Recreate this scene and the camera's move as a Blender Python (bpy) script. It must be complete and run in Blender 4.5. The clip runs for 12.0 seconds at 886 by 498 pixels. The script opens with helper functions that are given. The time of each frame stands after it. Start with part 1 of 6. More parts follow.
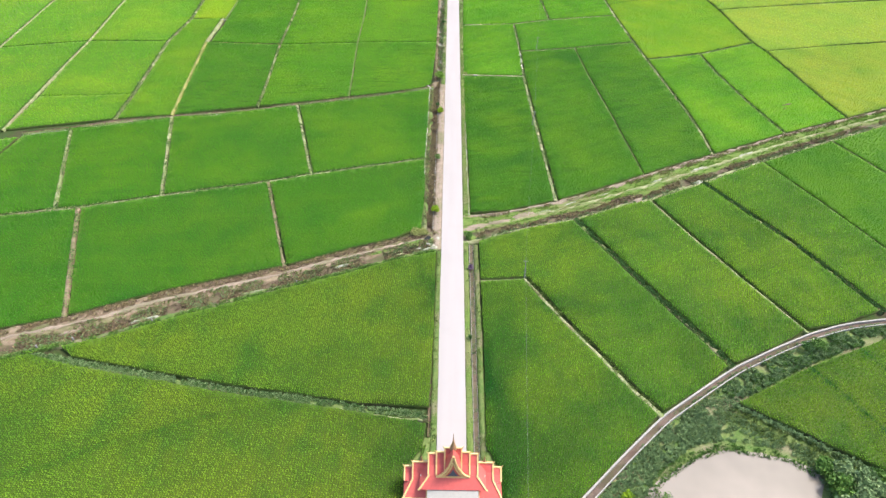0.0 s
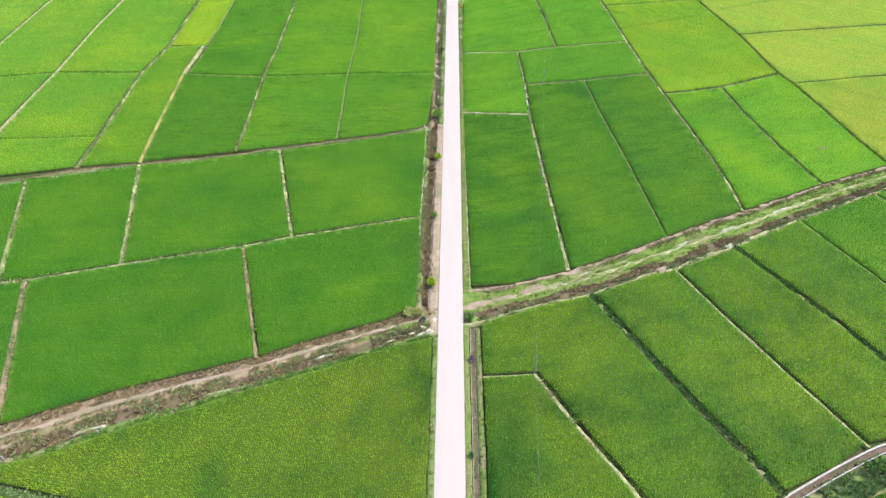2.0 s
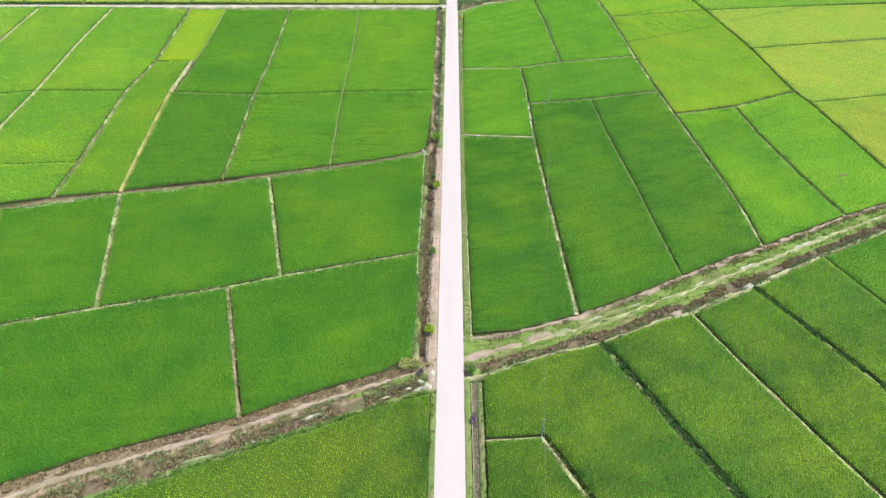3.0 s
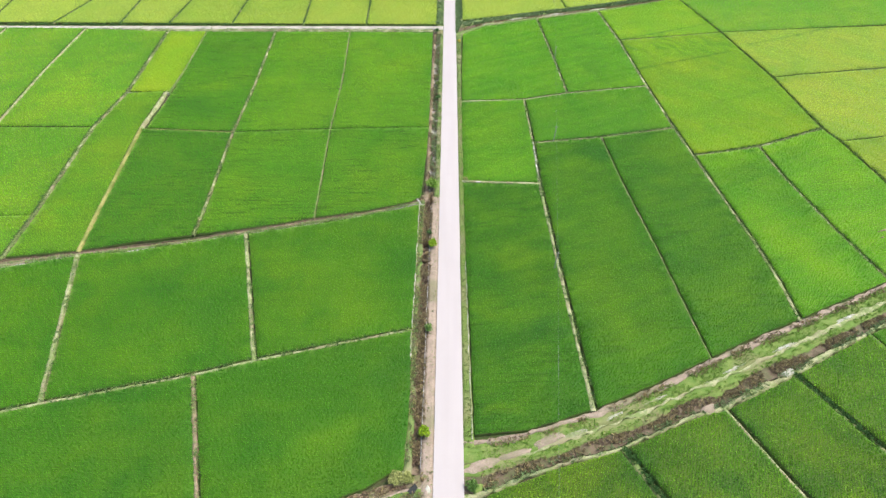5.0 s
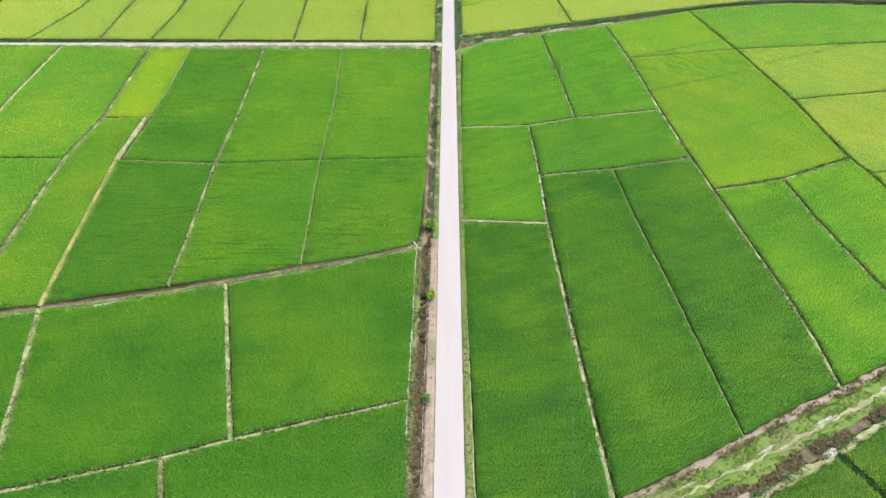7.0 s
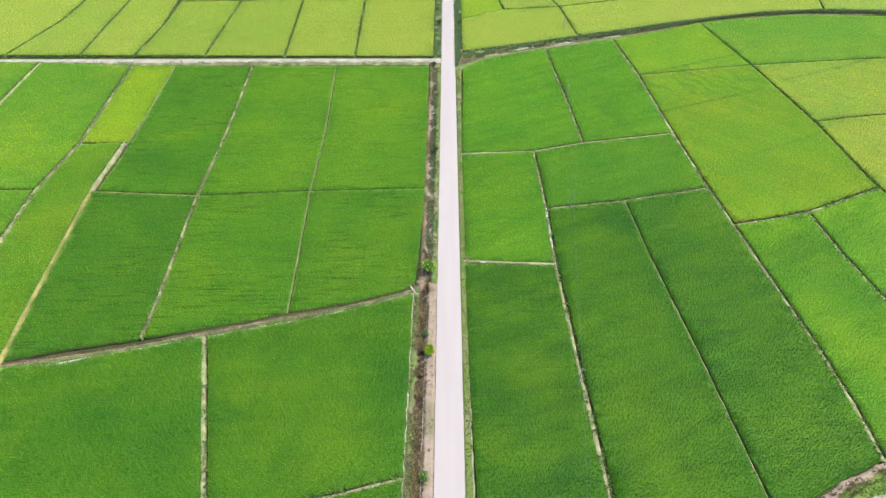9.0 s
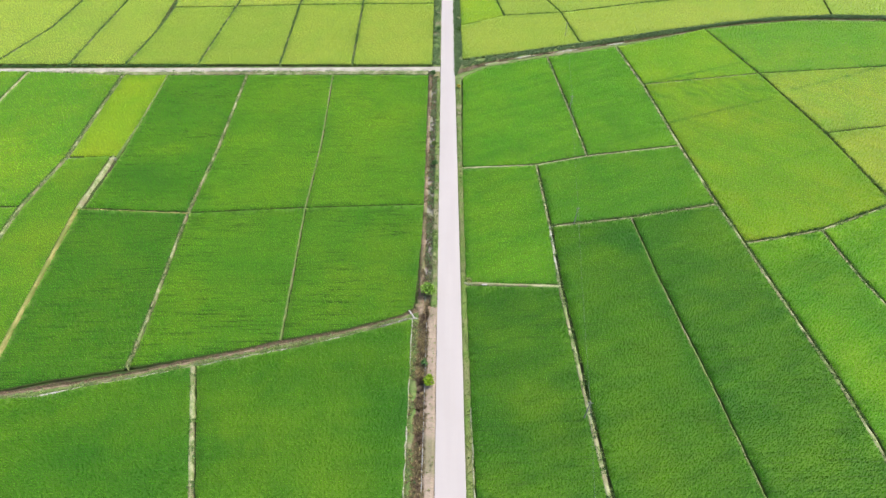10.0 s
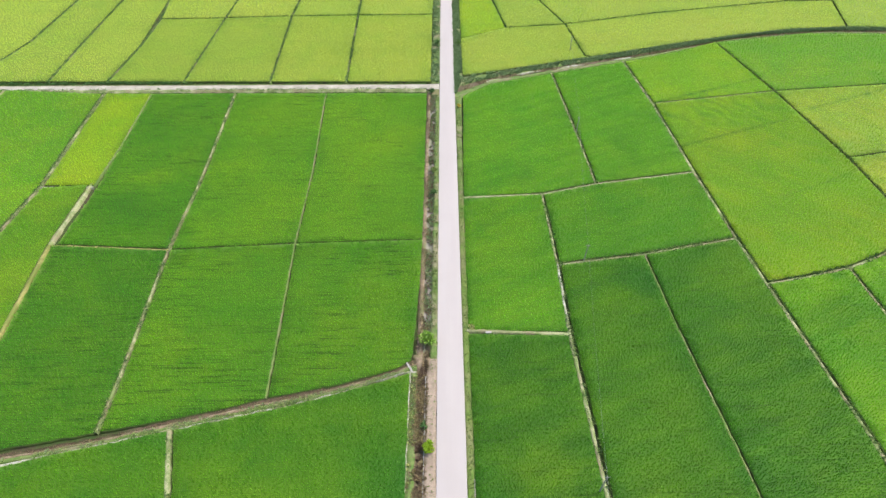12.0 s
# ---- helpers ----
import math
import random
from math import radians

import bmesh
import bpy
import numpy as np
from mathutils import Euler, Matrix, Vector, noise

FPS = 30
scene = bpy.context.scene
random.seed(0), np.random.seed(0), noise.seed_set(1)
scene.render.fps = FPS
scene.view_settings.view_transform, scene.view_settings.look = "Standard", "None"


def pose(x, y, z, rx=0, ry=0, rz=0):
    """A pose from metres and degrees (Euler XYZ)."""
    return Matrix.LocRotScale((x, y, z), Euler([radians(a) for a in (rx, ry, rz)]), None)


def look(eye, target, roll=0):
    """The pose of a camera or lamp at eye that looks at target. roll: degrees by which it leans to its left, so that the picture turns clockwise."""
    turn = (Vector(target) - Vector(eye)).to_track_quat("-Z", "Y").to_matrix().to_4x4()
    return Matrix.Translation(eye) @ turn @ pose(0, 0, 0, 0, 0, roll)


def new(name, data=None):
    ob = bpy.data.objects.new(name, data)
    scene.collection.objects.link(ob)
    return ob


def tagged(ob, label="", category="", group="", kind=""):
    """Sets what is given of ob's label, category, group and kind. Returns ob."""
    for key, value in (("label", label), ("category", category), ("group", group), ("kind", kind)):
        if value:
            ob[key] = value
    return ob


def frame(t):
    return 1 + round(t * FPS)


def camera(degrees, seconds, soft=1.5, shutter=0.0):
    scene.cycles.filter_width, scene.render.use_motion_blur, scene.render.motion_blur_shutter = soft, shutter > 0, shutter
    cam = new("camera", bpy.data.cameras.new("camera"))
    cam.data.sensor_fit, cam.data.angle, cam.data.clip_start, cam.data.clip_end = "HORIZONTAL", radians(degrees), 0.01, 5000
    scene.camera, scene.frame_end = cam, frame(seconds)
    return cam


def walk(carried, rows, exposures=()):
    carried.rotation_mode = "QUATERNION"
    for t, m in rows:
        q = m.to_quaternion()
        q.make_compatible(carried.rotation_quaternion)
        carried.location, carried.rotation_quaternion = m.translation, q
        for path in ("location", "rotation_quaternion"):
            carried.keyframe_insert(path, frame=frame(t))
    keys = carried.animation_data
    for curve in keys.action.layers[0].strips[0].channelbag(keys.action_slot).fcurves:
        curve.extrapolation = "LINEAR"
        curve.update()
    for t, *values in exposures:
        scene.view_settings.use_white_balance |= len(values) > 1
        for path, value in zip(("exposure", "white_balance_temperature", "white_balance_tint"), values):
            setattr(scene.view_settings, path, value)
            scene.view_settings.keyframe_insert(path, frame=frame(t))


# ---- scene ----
from mathutils.geometry import delaunay_2d_cdt

cam = camera(70.2, 12.0, soft=1.5)
ROWS = [
    (0, -1.09, -0.57, 116.17, 49.222, -0.232, 0.788),
    (0.5, -0.83, 6.75, 116.29, 49.203, -0.177, 0.787),
    (1, -0.79, 14.85, 116.46, 49.209, -0.19, 0.803),
    (1.5, -0.72, 22.47, 116.65, 49.145, -0.177, 0.797),
    (2, -0.72, 30.83, 116.83, 49.159, -0.181, 0.763),
    (2.5, -0.66, 38.64, 117.16, 49.063, -0.169, 0.766),
    (3, -0.77, 47.4, 117.53, 48.979, -0.184, 0.732),
    (5, -1.04, 76.11, 118.42, 48.772, -0.321, 0.529),
    (5.5, -1.14, 81.75, 118.39, 48.714, -0.34, 0.471),
    (6, -1.19, 87.43, 118.27, 48.711, -0.331, 0.435),
    (6.5, -1.25, 92.44, 118.23, 48.651, -0.353, 0.444),
    (7, -1.43, 97.76, 118.07, 48.63, -0.355, 0.368),
    (9, -1.36, 116.91, 117.61, 48.479, -0.271, 0.298),
    (9.5, -1.47, 121.25, 117.6, 48.419, -0.283, 0.247),
    (10, -1.63, 125.92, 117.51, 48.417, -0.259, 0.178),
    (10.5, -1.79, 130.15, 117.51, 48.355, -0.277, 0.128),
    (11, -2.02, 134.66, 117.41, 48.363, -0.317, 0.06),
    (11.5, -2.22, 138.66, 117.49, 48.271, -0.329, -0.013),
    (12, -2.21, 143.1, 117.45, 48.242, -0.297, -0.02),
]
walk(cam, [(t, pose(x, y, z, rx, ry, rz)) for t, x, y, z, rx, ry, rz in ROWS], ((0, 1.22), (3, 1.18), (6, 1.1), (12, 0.97)))

# ---- daylight: thin haze, high sun in the east ----
SUN_ELEVATION, SUN_AZIMUTH = 60.0, 70.0
world = bpy.data.worlds.new("daylight")
world.use_nodes = True
scene.world = world
sky = world.node_tree.nodes.new("ShaderNodeTexSky")
sky.sky_type, sky.sun_disc = "NISHITA", False
sky.sun_elevation, sky.sun_rotation = radians(SUN_ELEVATION), radians(SUN_AZIMUTH)
sky.dust_density, sky.air_density = 3.0, 1.2
world.node_tree.nodes["Background"].inputs[1].default_value = 0.14
world.node_tree.links.new(sky.outputs[0], world.node_tree.nodes["Background"].inputs[0])
sun = new("sun", bpy.data.lights.new("sun", "SUN"))
sun.data.energy, sun.data.angle, sun.data.color = 2.2, radians(14.0), (1.0, 0.95, 0.86)
sun_way = Vector((math.sin(radians(SUN_AZIMUTH)) * math.cos(radians(SUN_ELEVATION)), math.cos(radians(SUN_AZIMUTH)) * math.cos(radians(SUN_ELEVATION)), math.sin(radians(SUN_ELEVATION))))
sun.matrix_world = look(sun_way * 300 + Vector((0, 200, 0)), (0, 200, 0))


# ---- materials ----
class Nodes:
    """A material's node tree with short calls."""

    def __init__(self, name):
        self.mat = bpy.data.materials.new(name)
        self.mat.use_nodes = True
        self.tree = self.mat.node_tree
        self.bsdf = self.tree.nodes["Principled BSDF"]
        self.place = self.tree.nodes.new("ShaderNodeNewGeometry").outputs["Position"]

    def set(self, socket, value):
        if isinstance(value, bpy.types.NodeSocket):
            self.tree.links.new(value, socket)
        else:
            socket.default_value = value

    def stretch(self, sx, sy, sz=1.0, turn=0.0):
        n = self.tree.nodes.new("ShaderNodeMapping")
        n.vector_type = "TEXTURE"
        n.inputs["Scale"].default_value = (1 / sx, 1 / sy, 1 / sz)
        n.inputs["Rotation"].default_value = (0, 0, radians(turn))
        self.set(n.inputs["Vector"], self.place)
        return n.outputs[0]

    def noise(self, scale, detail=3.0, rough=0.55, where=None):
        n = self.tree.nodes.new("ShaderNodeTexNoise")
        n.inputs["Scale"].default_value, n.inputs["Detail"].default_value, n.inputs["Roughness"].default_value = scale, detail, rough
        self.set(n.inputs["Vector"], self.place if where is None else where)
        return n.outputs["Fac"]

    def cells(self, scale, where=None, loose=1.0):
        n = self.tree.nodes.new("ShaderNodeTexVoronoi")
        n.inputs["Scale"].default_value, n.inputs["Randomness"].default_value = scale, loose
        self.set(n.inputs["Vector"], self.place if where is None else where)
        return n.outputs["Distance"]

    def ramp(self, value, low, high, to_low=0.0, to_high=1.0):
        n = self.tree.nodes.new("ShaderNodeMapRange")
        for i, v in enumerate((value, low, high, to_low, to_high)):
            self.set(n.inputs[i], v)
        return n.outputs[0]

    def mix(self, fac, a, b, blend="MIX"):
        n = self.tree.nodes.new("ShaderNodeMix")
        n.data_type, n.blend_type = "RGBA", blend
        for socket, v in zip((n.inputs[0], n.inputs[6], n.inputs[7]), (fac, a, b)):
            self.set(socket, (*v, 1) if isinstance(v, tuple) and len(v) == 3 else v)
        return n.outputs[2]

    def math(self, op, a, b):
        n = self.tree.nodes.new("ShaderNodeMath")
        n.operation = op
        self.set(n.inputs[0], a), self.set(n.inputs[1], b)
        return n.outputs[0]

    def field(self, name):
        n = self.tree.nodes.new("ShaderNodeAttribute")
        n.attribute_name = name
        return n.outputs["Fac"]

    def per_object(self):
        return self.tree.nodes.new("ShaderNodeObjectInfo").outputs["Random"]

    def per_island(self):
        return self.tree.nodes.new("ShaderNodeNewGeometry").outputs["Random Per Island"]

    def done(self, colour, rough=0.8, bump=None, strength=0.5, distance=0.1, metal=0.0, gloss=0.3):
        self.set(self.bsdf.inputs["Base Color"], (*colour, 1) if isinstance(colour, tuple) else colour)
        self.set(self.bsdf.inputs["Roughness"], rough)
        self.bsdf.inputs["Metallic"].default_value = metal
        self.bsdf.inputs["Specular IOR Level"].default_value = gloss
        if bump is not None:
            n = self.tree.nodes.new("ShaderNodeBump")
            n.inputs["Strength"].default_value, n.inputs["Distance"].default_value = strength, distance
            self.set(n.inputs["Height"], bump)
            self.set(self.bsdf.inputs["Normal"], n.outputs[0])
        return self.mat


def rice(name, base, patch, deep, turn=0.0, streak=0.3, dashes=0.0, swath=0.3, lower=False):
    """A standing rice crop: patches tens of metres wide, blotches, swaths, thin dark dashes where a planted row is poor, each blade a little
    different; the field "tone" says where the crop yellows (above 0) or stands deep and lush (below 0)."""
    n = Nodes(name)
    wide = n.ramp(n.noise(0.028, 4.0, 0.6), 0.42, 0.60)
    colour = n.mix(wide, base, patch)
    blotch = n.ramp(n.noise(0.09, 5.0, 0.62), 0.48, 0.72, 0.0, 0.8)
    colour = n.mix(blotch, colour, deep)
    if swath:
        broad = n.noise(1.0, 3.0, 0.6, n.stretch(0.035, 0.33, 1.0, turn))
        colour = n.mix(n.ramp(broad, 0.48, 0.7, 0.0, swath), colour, tuple(0.8 * c for c in deep))
        colour = n.mix(n.ramp(broad, 0.46, 0.3, 0.0, swath), colour, tuple(1.12 * c for c in patch))
    rows = n.noise(1.0, 3.0, 0.7, n.stretch(0.13, 2.4, 1.0, turn))
    colour = n.mix(n.ramp(rows, 0.44, 0.66, 0.0, streak), colour, deep)
    if dashes:
        thin = n.noise(1.0, 2.0, 0.5, n.stretch(0.12, 3.4, 1.0, turn if abs(turn) > 30 else 2.0))
        where = n.ramp(n.noise(0.05, 2.0), 0.35, 0.6, 0.4, 1.0)
        colour = n.mix(n.math("MULTIPLY", n.ramp(thin, 0.575, 0.615, 0.0, dashes), where), colour, tuple(0.28 * c for c in deep))
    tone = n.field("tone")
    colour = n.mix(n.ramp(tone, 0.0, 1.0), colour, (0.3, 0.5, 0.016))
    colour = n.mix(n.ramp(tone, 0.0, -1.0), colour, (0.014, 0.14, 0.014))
    colour = n.mix(1.0, colour, n.mix(n.per_object(), (0.9, 0.95, 0.9), (1.08, 1.03, 1.0)), "MULTIPLY")
    hsv = n.tree.nodes.new("ShaderNodeHueSaturation")
    n.set(hsv.inputs["Color"], colour)
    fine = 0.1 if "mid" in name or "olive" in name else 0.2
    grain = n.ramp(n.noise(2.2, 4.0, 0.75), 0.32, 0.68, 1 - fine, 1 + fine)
    # lower copy: value cut to stand for the shade between the blades
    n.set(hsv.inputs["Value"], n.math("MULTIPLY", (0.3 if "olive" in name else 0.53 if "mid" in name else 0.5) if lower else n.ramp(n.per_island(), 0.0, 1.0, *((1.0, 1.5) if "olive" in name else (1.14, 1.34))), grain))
    n.done(hsv.outputs[0], 0.7, gloss=0.15)
    # sheen stands in for haze, brightening the crop when seen along the field
    n.bsdf.inputs["Sheen Weight"].default_value, n.bsdf.inputs["Sheen Roughness"].default_value = 0.6, 0.45
    n.bsdf.inputs["Sheen Tint"].default_value = (0.5, 0.78, 0.16, 1)
    # thin leaves let light through
    through_leaf, both = n.tree.nodes.new("ShaderNodeBsdfTranslucent"), n.tree.nodes.new("ShaderNodeMixShader")
    n.set(through_leaf.inputs["Color"], hsv.outputs[0])
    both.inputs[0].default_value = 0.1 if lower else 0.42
    n.set(both.inputs[1], n.bsdf.outputs[0]), n.set(both.inputs[2], through_leaf.outputs[0])
    n.set(n.tree.nodes["Material Output"].inputs["Surface"], both.outputs[0])
    return n.mat


def ground_cover(name, a, b, c, scale=0.8, share=0.5, rough=0.95, relief=0.08, weed=0.5):
    """Earth, dry grass or turf: two colours in patches, a third in wide stains, and scattered weeds."""
    n = Nodes(name)
    colour = n.mix(n.ramp(n.noise(scale, 4.0, 0.65), share - 0.08, share + 0.08), a, b)
    colour = n.mix(n.ramp(n.noise(scale * 0.23, 3.0), 0.5, 0.62), colour, c)
    colour = n.mix(n.ramp(n.noise(1.7, 4.0, 0.7), 0.53, 0.64, 0.0, weed), colour, (0.09, 0.145, 0.035))
    clods = n.noise(3.0, 4.0, 0.75)
    colour = n.mix(n.ramp(clods, 0.40, 0.70, 0.0, 0.45), colour, tuple(0.42 * v for v in a))
    return n.done(colour, rough, clods, 0.7, relief, gloss=0.15)


def leafage(name, a, b):
    n = Nodes(name)
    colour = n.mix(n.per_island(), a, b)
    return n.done(n.mix(n.ramp(n.noise(0.7), 0.35, 0.7), colour, tuple(0.75 * v for v in a)), 0.6, gloss=0.2)


def plain(name, colour, rough=0.6, metal=0.0, wear=0.15, scale=1.5):
    n = Nodes(name)
    grain = n.noise(scale * 6, 3.0)
    shade = n.mix(n.ramp(n.noise(scale, 4.0, 0.6), 0.35, 0.7, 0.0, 1.0), colour, tuple(v * (1 - wear) for v in colour))
    return n.done(n.mix(n.ramp(grain, 0.35, 0.7, 0.0, wear), shade, tuple(0.5 * v for v in colour)), rough, grain, 0.2, 0.01, metal)


# upper blades, and a copy darkened for the shade low down between them
RICE, RICE_LOW_SHADED = {}, {}


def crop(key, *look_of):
    RICE[key], RICE_LOW_SHADED[key] = rice("rice_" + key, *look_of), rice("rice_lower_leaves_" + key, *look_of, lower=True)


crop("olive", (0.275, 0.386, 0.033), (0.215, 0.358, 0.033), (0.0855, 0.242, 0.0304), 84, 0.25, 0.0, 0.2)
crop("olive2", (0.24, 0.39, 0.0275), (0.158, 0.338, 0.0275), (0.072, 0.226, 0.0256), 20, 0.25, 0.0, 0.35)
crop("mid", (0.0805, 0.252, 0.0117), (0.13, 0.295, 0.0126), (0.0481, 0.202, 0.0108), 4, 0.2, 0.12, 0.25)
crop("fresh", (0.152, 0.386, 0.0189), (0.203, 0.417, 0.0189), (0.0955, 0.336, 0.0151), 28, 0.4, 0.4, 0.5)
crop("rows", (0.121, 0.323, 0.0161), (0.17, 0.359, 0.0161), (0.0818, 0.289, 0.0132), 2, 0.5, 0.9, 0.15)
crop("deep", (0.0763, 0.254, 0.0132), (0.127, 0.303, 0.0132), (0.045, 0.189, 0.0132), 24, 0.35, 0.55, 0.5)
crop("bright", (0.173, 0.375, 0.021), (0.258, 0.419, 0.0221), (0.12, 0.352, 0.0168), 12, 0.3, 0.2)
crop("patchy", (0.187, 0.371, 0.0221), (0.331, 0.423, 0.0252), (0.126, 0.336, 0.0179), -38, 0.35, 0.15, 0.4)
crop("lime", (0.319, 0.469, 0.024), (0.377, 0.475, 0.026), (0.244, 0.45, 0.022), 2, 0.3)
crop("ripe", (0.404, 0.475, 0.0735), (0.378, 0.475, 0.0683), (0.31, 0.455, 0.0578), 2, 0.3, 0.2)
crop("gold", (0.44, 0.48, 0.055), (0.352, 0.475, 0.05), (0.25, 0.425, 0.042), -38, 0.3, 0.2, 0.4)
# upright crop edges: their shade is put into this dark stalk colour
STALKS_SHADED = ground_cover("rice_stalks_shaded", (0.05, 0.085, 0.022), (0.075, 0.1, 0.025), (0.06, 0.06, 0.028), 1.2)
SOIL = ground_cover("wet_soil", (0.0525, 0.0638, 0.0225), (0.0375, 0.075, 0.0188), (0.0638, 0.0525, 0.0338), 0.6)
FARMLAND = ground_cover("green_farmland", (0.07, 0.17, 0.025), (0.1, 0.19, 0.03), (0.13, 0.2, 0.04), 0.02, 0.5, weed=0.15)
BANK_PALE = ground_cover("pale_bank", (0.34, 0.345, 0.195), (0.16, 0.215, 0.07), (0.24, 0.215, 0.125), 0.42, 0.5, weed=0.7)
BANK_DRY = ground_cover("dry_grass_bank", (0.3, 0.285, 0.1), (0.21, 0.2, 0.065), (0.15, 0.18, 0.045), 0.7, 0.5, weed=0.4)
BANK_GREEN = ground_cover("grassy_bank", (0.0975, 0.165, 0.0413), (0.158, 0.203, 0.0675), (0.22, 0.2, 0.12), 0.5, 0.5, weed=0.4)
EARTH = ground_cover("brown_earth", (0.19, 0.135, 0.09), (0.29, 0.22, 0.155), (0.15, 0.15, 0.07), 0.5, 0.5, weed=0.7)
EARTH_PINK = ground_cover("trodden_earth", (0.315, 0.25, 0.195), (0.25, 0.195, 0.148), (0.2, 0.178, 0.112), 0.35, 0.52, weed=0.35)
MUD = ground_cover("ditch_mud", (0.1, 0.072, 0.048), (0.155, 0.115, 0.078), (0.1, 0.098, 0.048), 0.6, 0.5, 0.7, weed=0.6)
TURF = ground_cover("verge_grass", (0.115, 0.19, 0.04), (0.155, 0.21, 0.055), (0.19, 0.2, 0.085), 0.35, 0.5, weed=0.2)
WET_SILT = ground_cover("wet_silt", (0.12, 0.085, 0.068), (0.16, 0.12, 0.1), (0.09, 0.08, 0.05), 0.5, weed=0.3)
GREY_SILT = ground_cover("grey_silt", (0.25, 0.225, 0.2), (0.18, 0.16, 0.14), (0.2, 0.21, 0.13), 0.45, 0.5, weed=0.45)
WHITE_SILT = ground_cover("pale_silt", (0.42, 0.41, 0.36), (0.285, 0.285, 0.188), (0.203, 0.232, 0.0975), 0.55, 0.5, weed=0.75)


def concrete_road():
    n = Nodes("road_concrete")
    wheel = n.noise(1.0, 2.0, 0.5, n.stretch(0.35, 0.03))
    colour = n.mix(n.ramp(wheel, 0.35, 0.65), (0.362, 0.33, 0.322), (0.343, 0.312, 0.303))
    colour = n.mix(n.ramp(n.noise(0.12, 4.0, 0.6), 0.5, 0.8, 0.0, 0.5), colour, (0.325, 0.295, 0.28))
    fine = n.noise(5.0, 4.0, 0.7)
    return n.done(n.mix(n.ramp(fine, 0.4, 0.8, 0.0, 0.3), colour, (0.31, 0.286, 0.272)), 0.85, fine, 0.15, 0.01, gloss=0.2)


ROAD = concrete_road()
TRACK = plain("dusty_concrete", (0.40, 0.37, 0.31), 0.9, wear=0.4, scale=0.22)
CONCRETE = plain("weathered_concrete", (0.39, 0.367, 0.338), 0.85, wear=0.3)
ROOF_RED = plain("red_roof_tile", (0.6, 0.115, 0.1), 0.5, wear=0.18)
GOLD_DARK = plain("weathered_gold", (0.42, 0.25, 0.14), 0.5, wear=0.3)
GOLD = plain("gold_trim", (0.78, 0.54, 0.24), 0.45, wear=0.15)
PANEL_BLUE = plain("blue_grey_panel", (0.075, 0.105, 0.15), 0.5)
CANOPY = plain("pale_canopy", (0.31, 0.305, 0.285), 0.6, wear=0.12)
WALL_CREAM = plain("cream_wall", (0.525, 0.465, 0.39), 0.8)
BARK = plain("bark", (0.12, 0.09, 0.06), 0.9, wear=0.4, scale=4)
POLE_GREY = plain("concrete_pole", (0.315, 0.307, 0.285), 0.8, wear=0.3)
WIRE = plain("wire", (0.25, 0.27, 0.26), 0.5, wear=0.1)
LEAF = leafage("leaves_green", (0.0792, 0.176, 0.0308), (0.132, 0.238, 0.044))
LEAF_FRESH = leafage("leaves_fresh", (0.132, 0.264, 0.0264), (0.211, 0.352, 0.0528))
LEAF_LIME = leafage("leaves_lime", (0.238, 0.37, 0.0132), (0.167, 0.299, 0.0132))
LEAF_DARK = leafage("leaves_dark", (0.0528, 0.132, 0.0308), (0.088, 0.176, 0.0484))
REED = leafage("reeds_green", (0.128, 0.203, 0.045), (0.21, 0.247, 0.075))
REED_BROWN = leafage("reeds_brown", (0.2, 0.14, 0.09), (0.14, 0.105, 0.07))
LEAF_GREY = leafage("leaves_grey_green", (0.16, 0.25, 0.1), (0.24, 0.33, 0.145))
LEAF_OLIVE = leafage("leaves_olive", (0.3, 0.335, 0.1), (0.36, 0.37, 0.14))
REED_FRESH = leafage("reeds_fresh", (0.21, 0.31, 0.08), (0.3, 0.36, 0.13))
REED_DRY = leafage("reeds_dry", (0.315, 0.24, 0.135), (0.225, 0.217, 0.075))
BLOSSOM = leafage("purple_blossom", (0.2, 0.12, 0.21), (0.14, 0.15, 0.1))
YELLOW = leafage("yellow_shrub", (0.55, 0.42, 0.05), (0.38, 0.34, 0.05))


def murky_water():
    n = Nodes("murky_water")
    ripple = n.noise(1.4, 3.0)
    return n.done(n.mix(n.ramp(n.noise(0.08, 3.0), 0.35, 0.7), (0.25, 0.215, 0.18), (0.195, 0.17, 0.14)), 0.12, ripple, 0.08, 0.03, gloss=0.5)


WATER = murky_water()
DARK_WATER = plain("dark_ditch_water", (0.03, 0.032, 0.028), 0.08, wear=0.3, scale=0.8)

# ---- plan of the fields, in metres: x to the east of the road's middle, y along it ----
PLAN = {}


def zone(key, **corners):
    for name, place in corners.items():
        PLAN[key + "." + name] = place


# south west
zone("sw", g0=(-101.3, 94.9), g1=(-87.9, 92.1), g2=(-70.9, 88.9), g3=(-50.4, 85.0), g4=(-34.7, 82.8), g5=(-19.5, 80.4), g6=(-5.0, 78.8), t0=(-4.7, 79.8), t1=(-4.2, 100.8), t2=(-4.2, 132.9), s0=(-5.0, 77.7), s1=(-5.8, 70.2), la=(-120.8, 85.7), lb=(-105.4, 92.6), lc=(-99.9, 94.7), ld=(-94.2, 96.9), le=(-82.2, 100.7), lf=(-70.4, 106.5), lg=(-57.7, 111.6), lh=(-44.4, 117.6), li=(-30.3, 122.9), lj=(-15.5, 129.3), lk=(-5.0, 132.9))
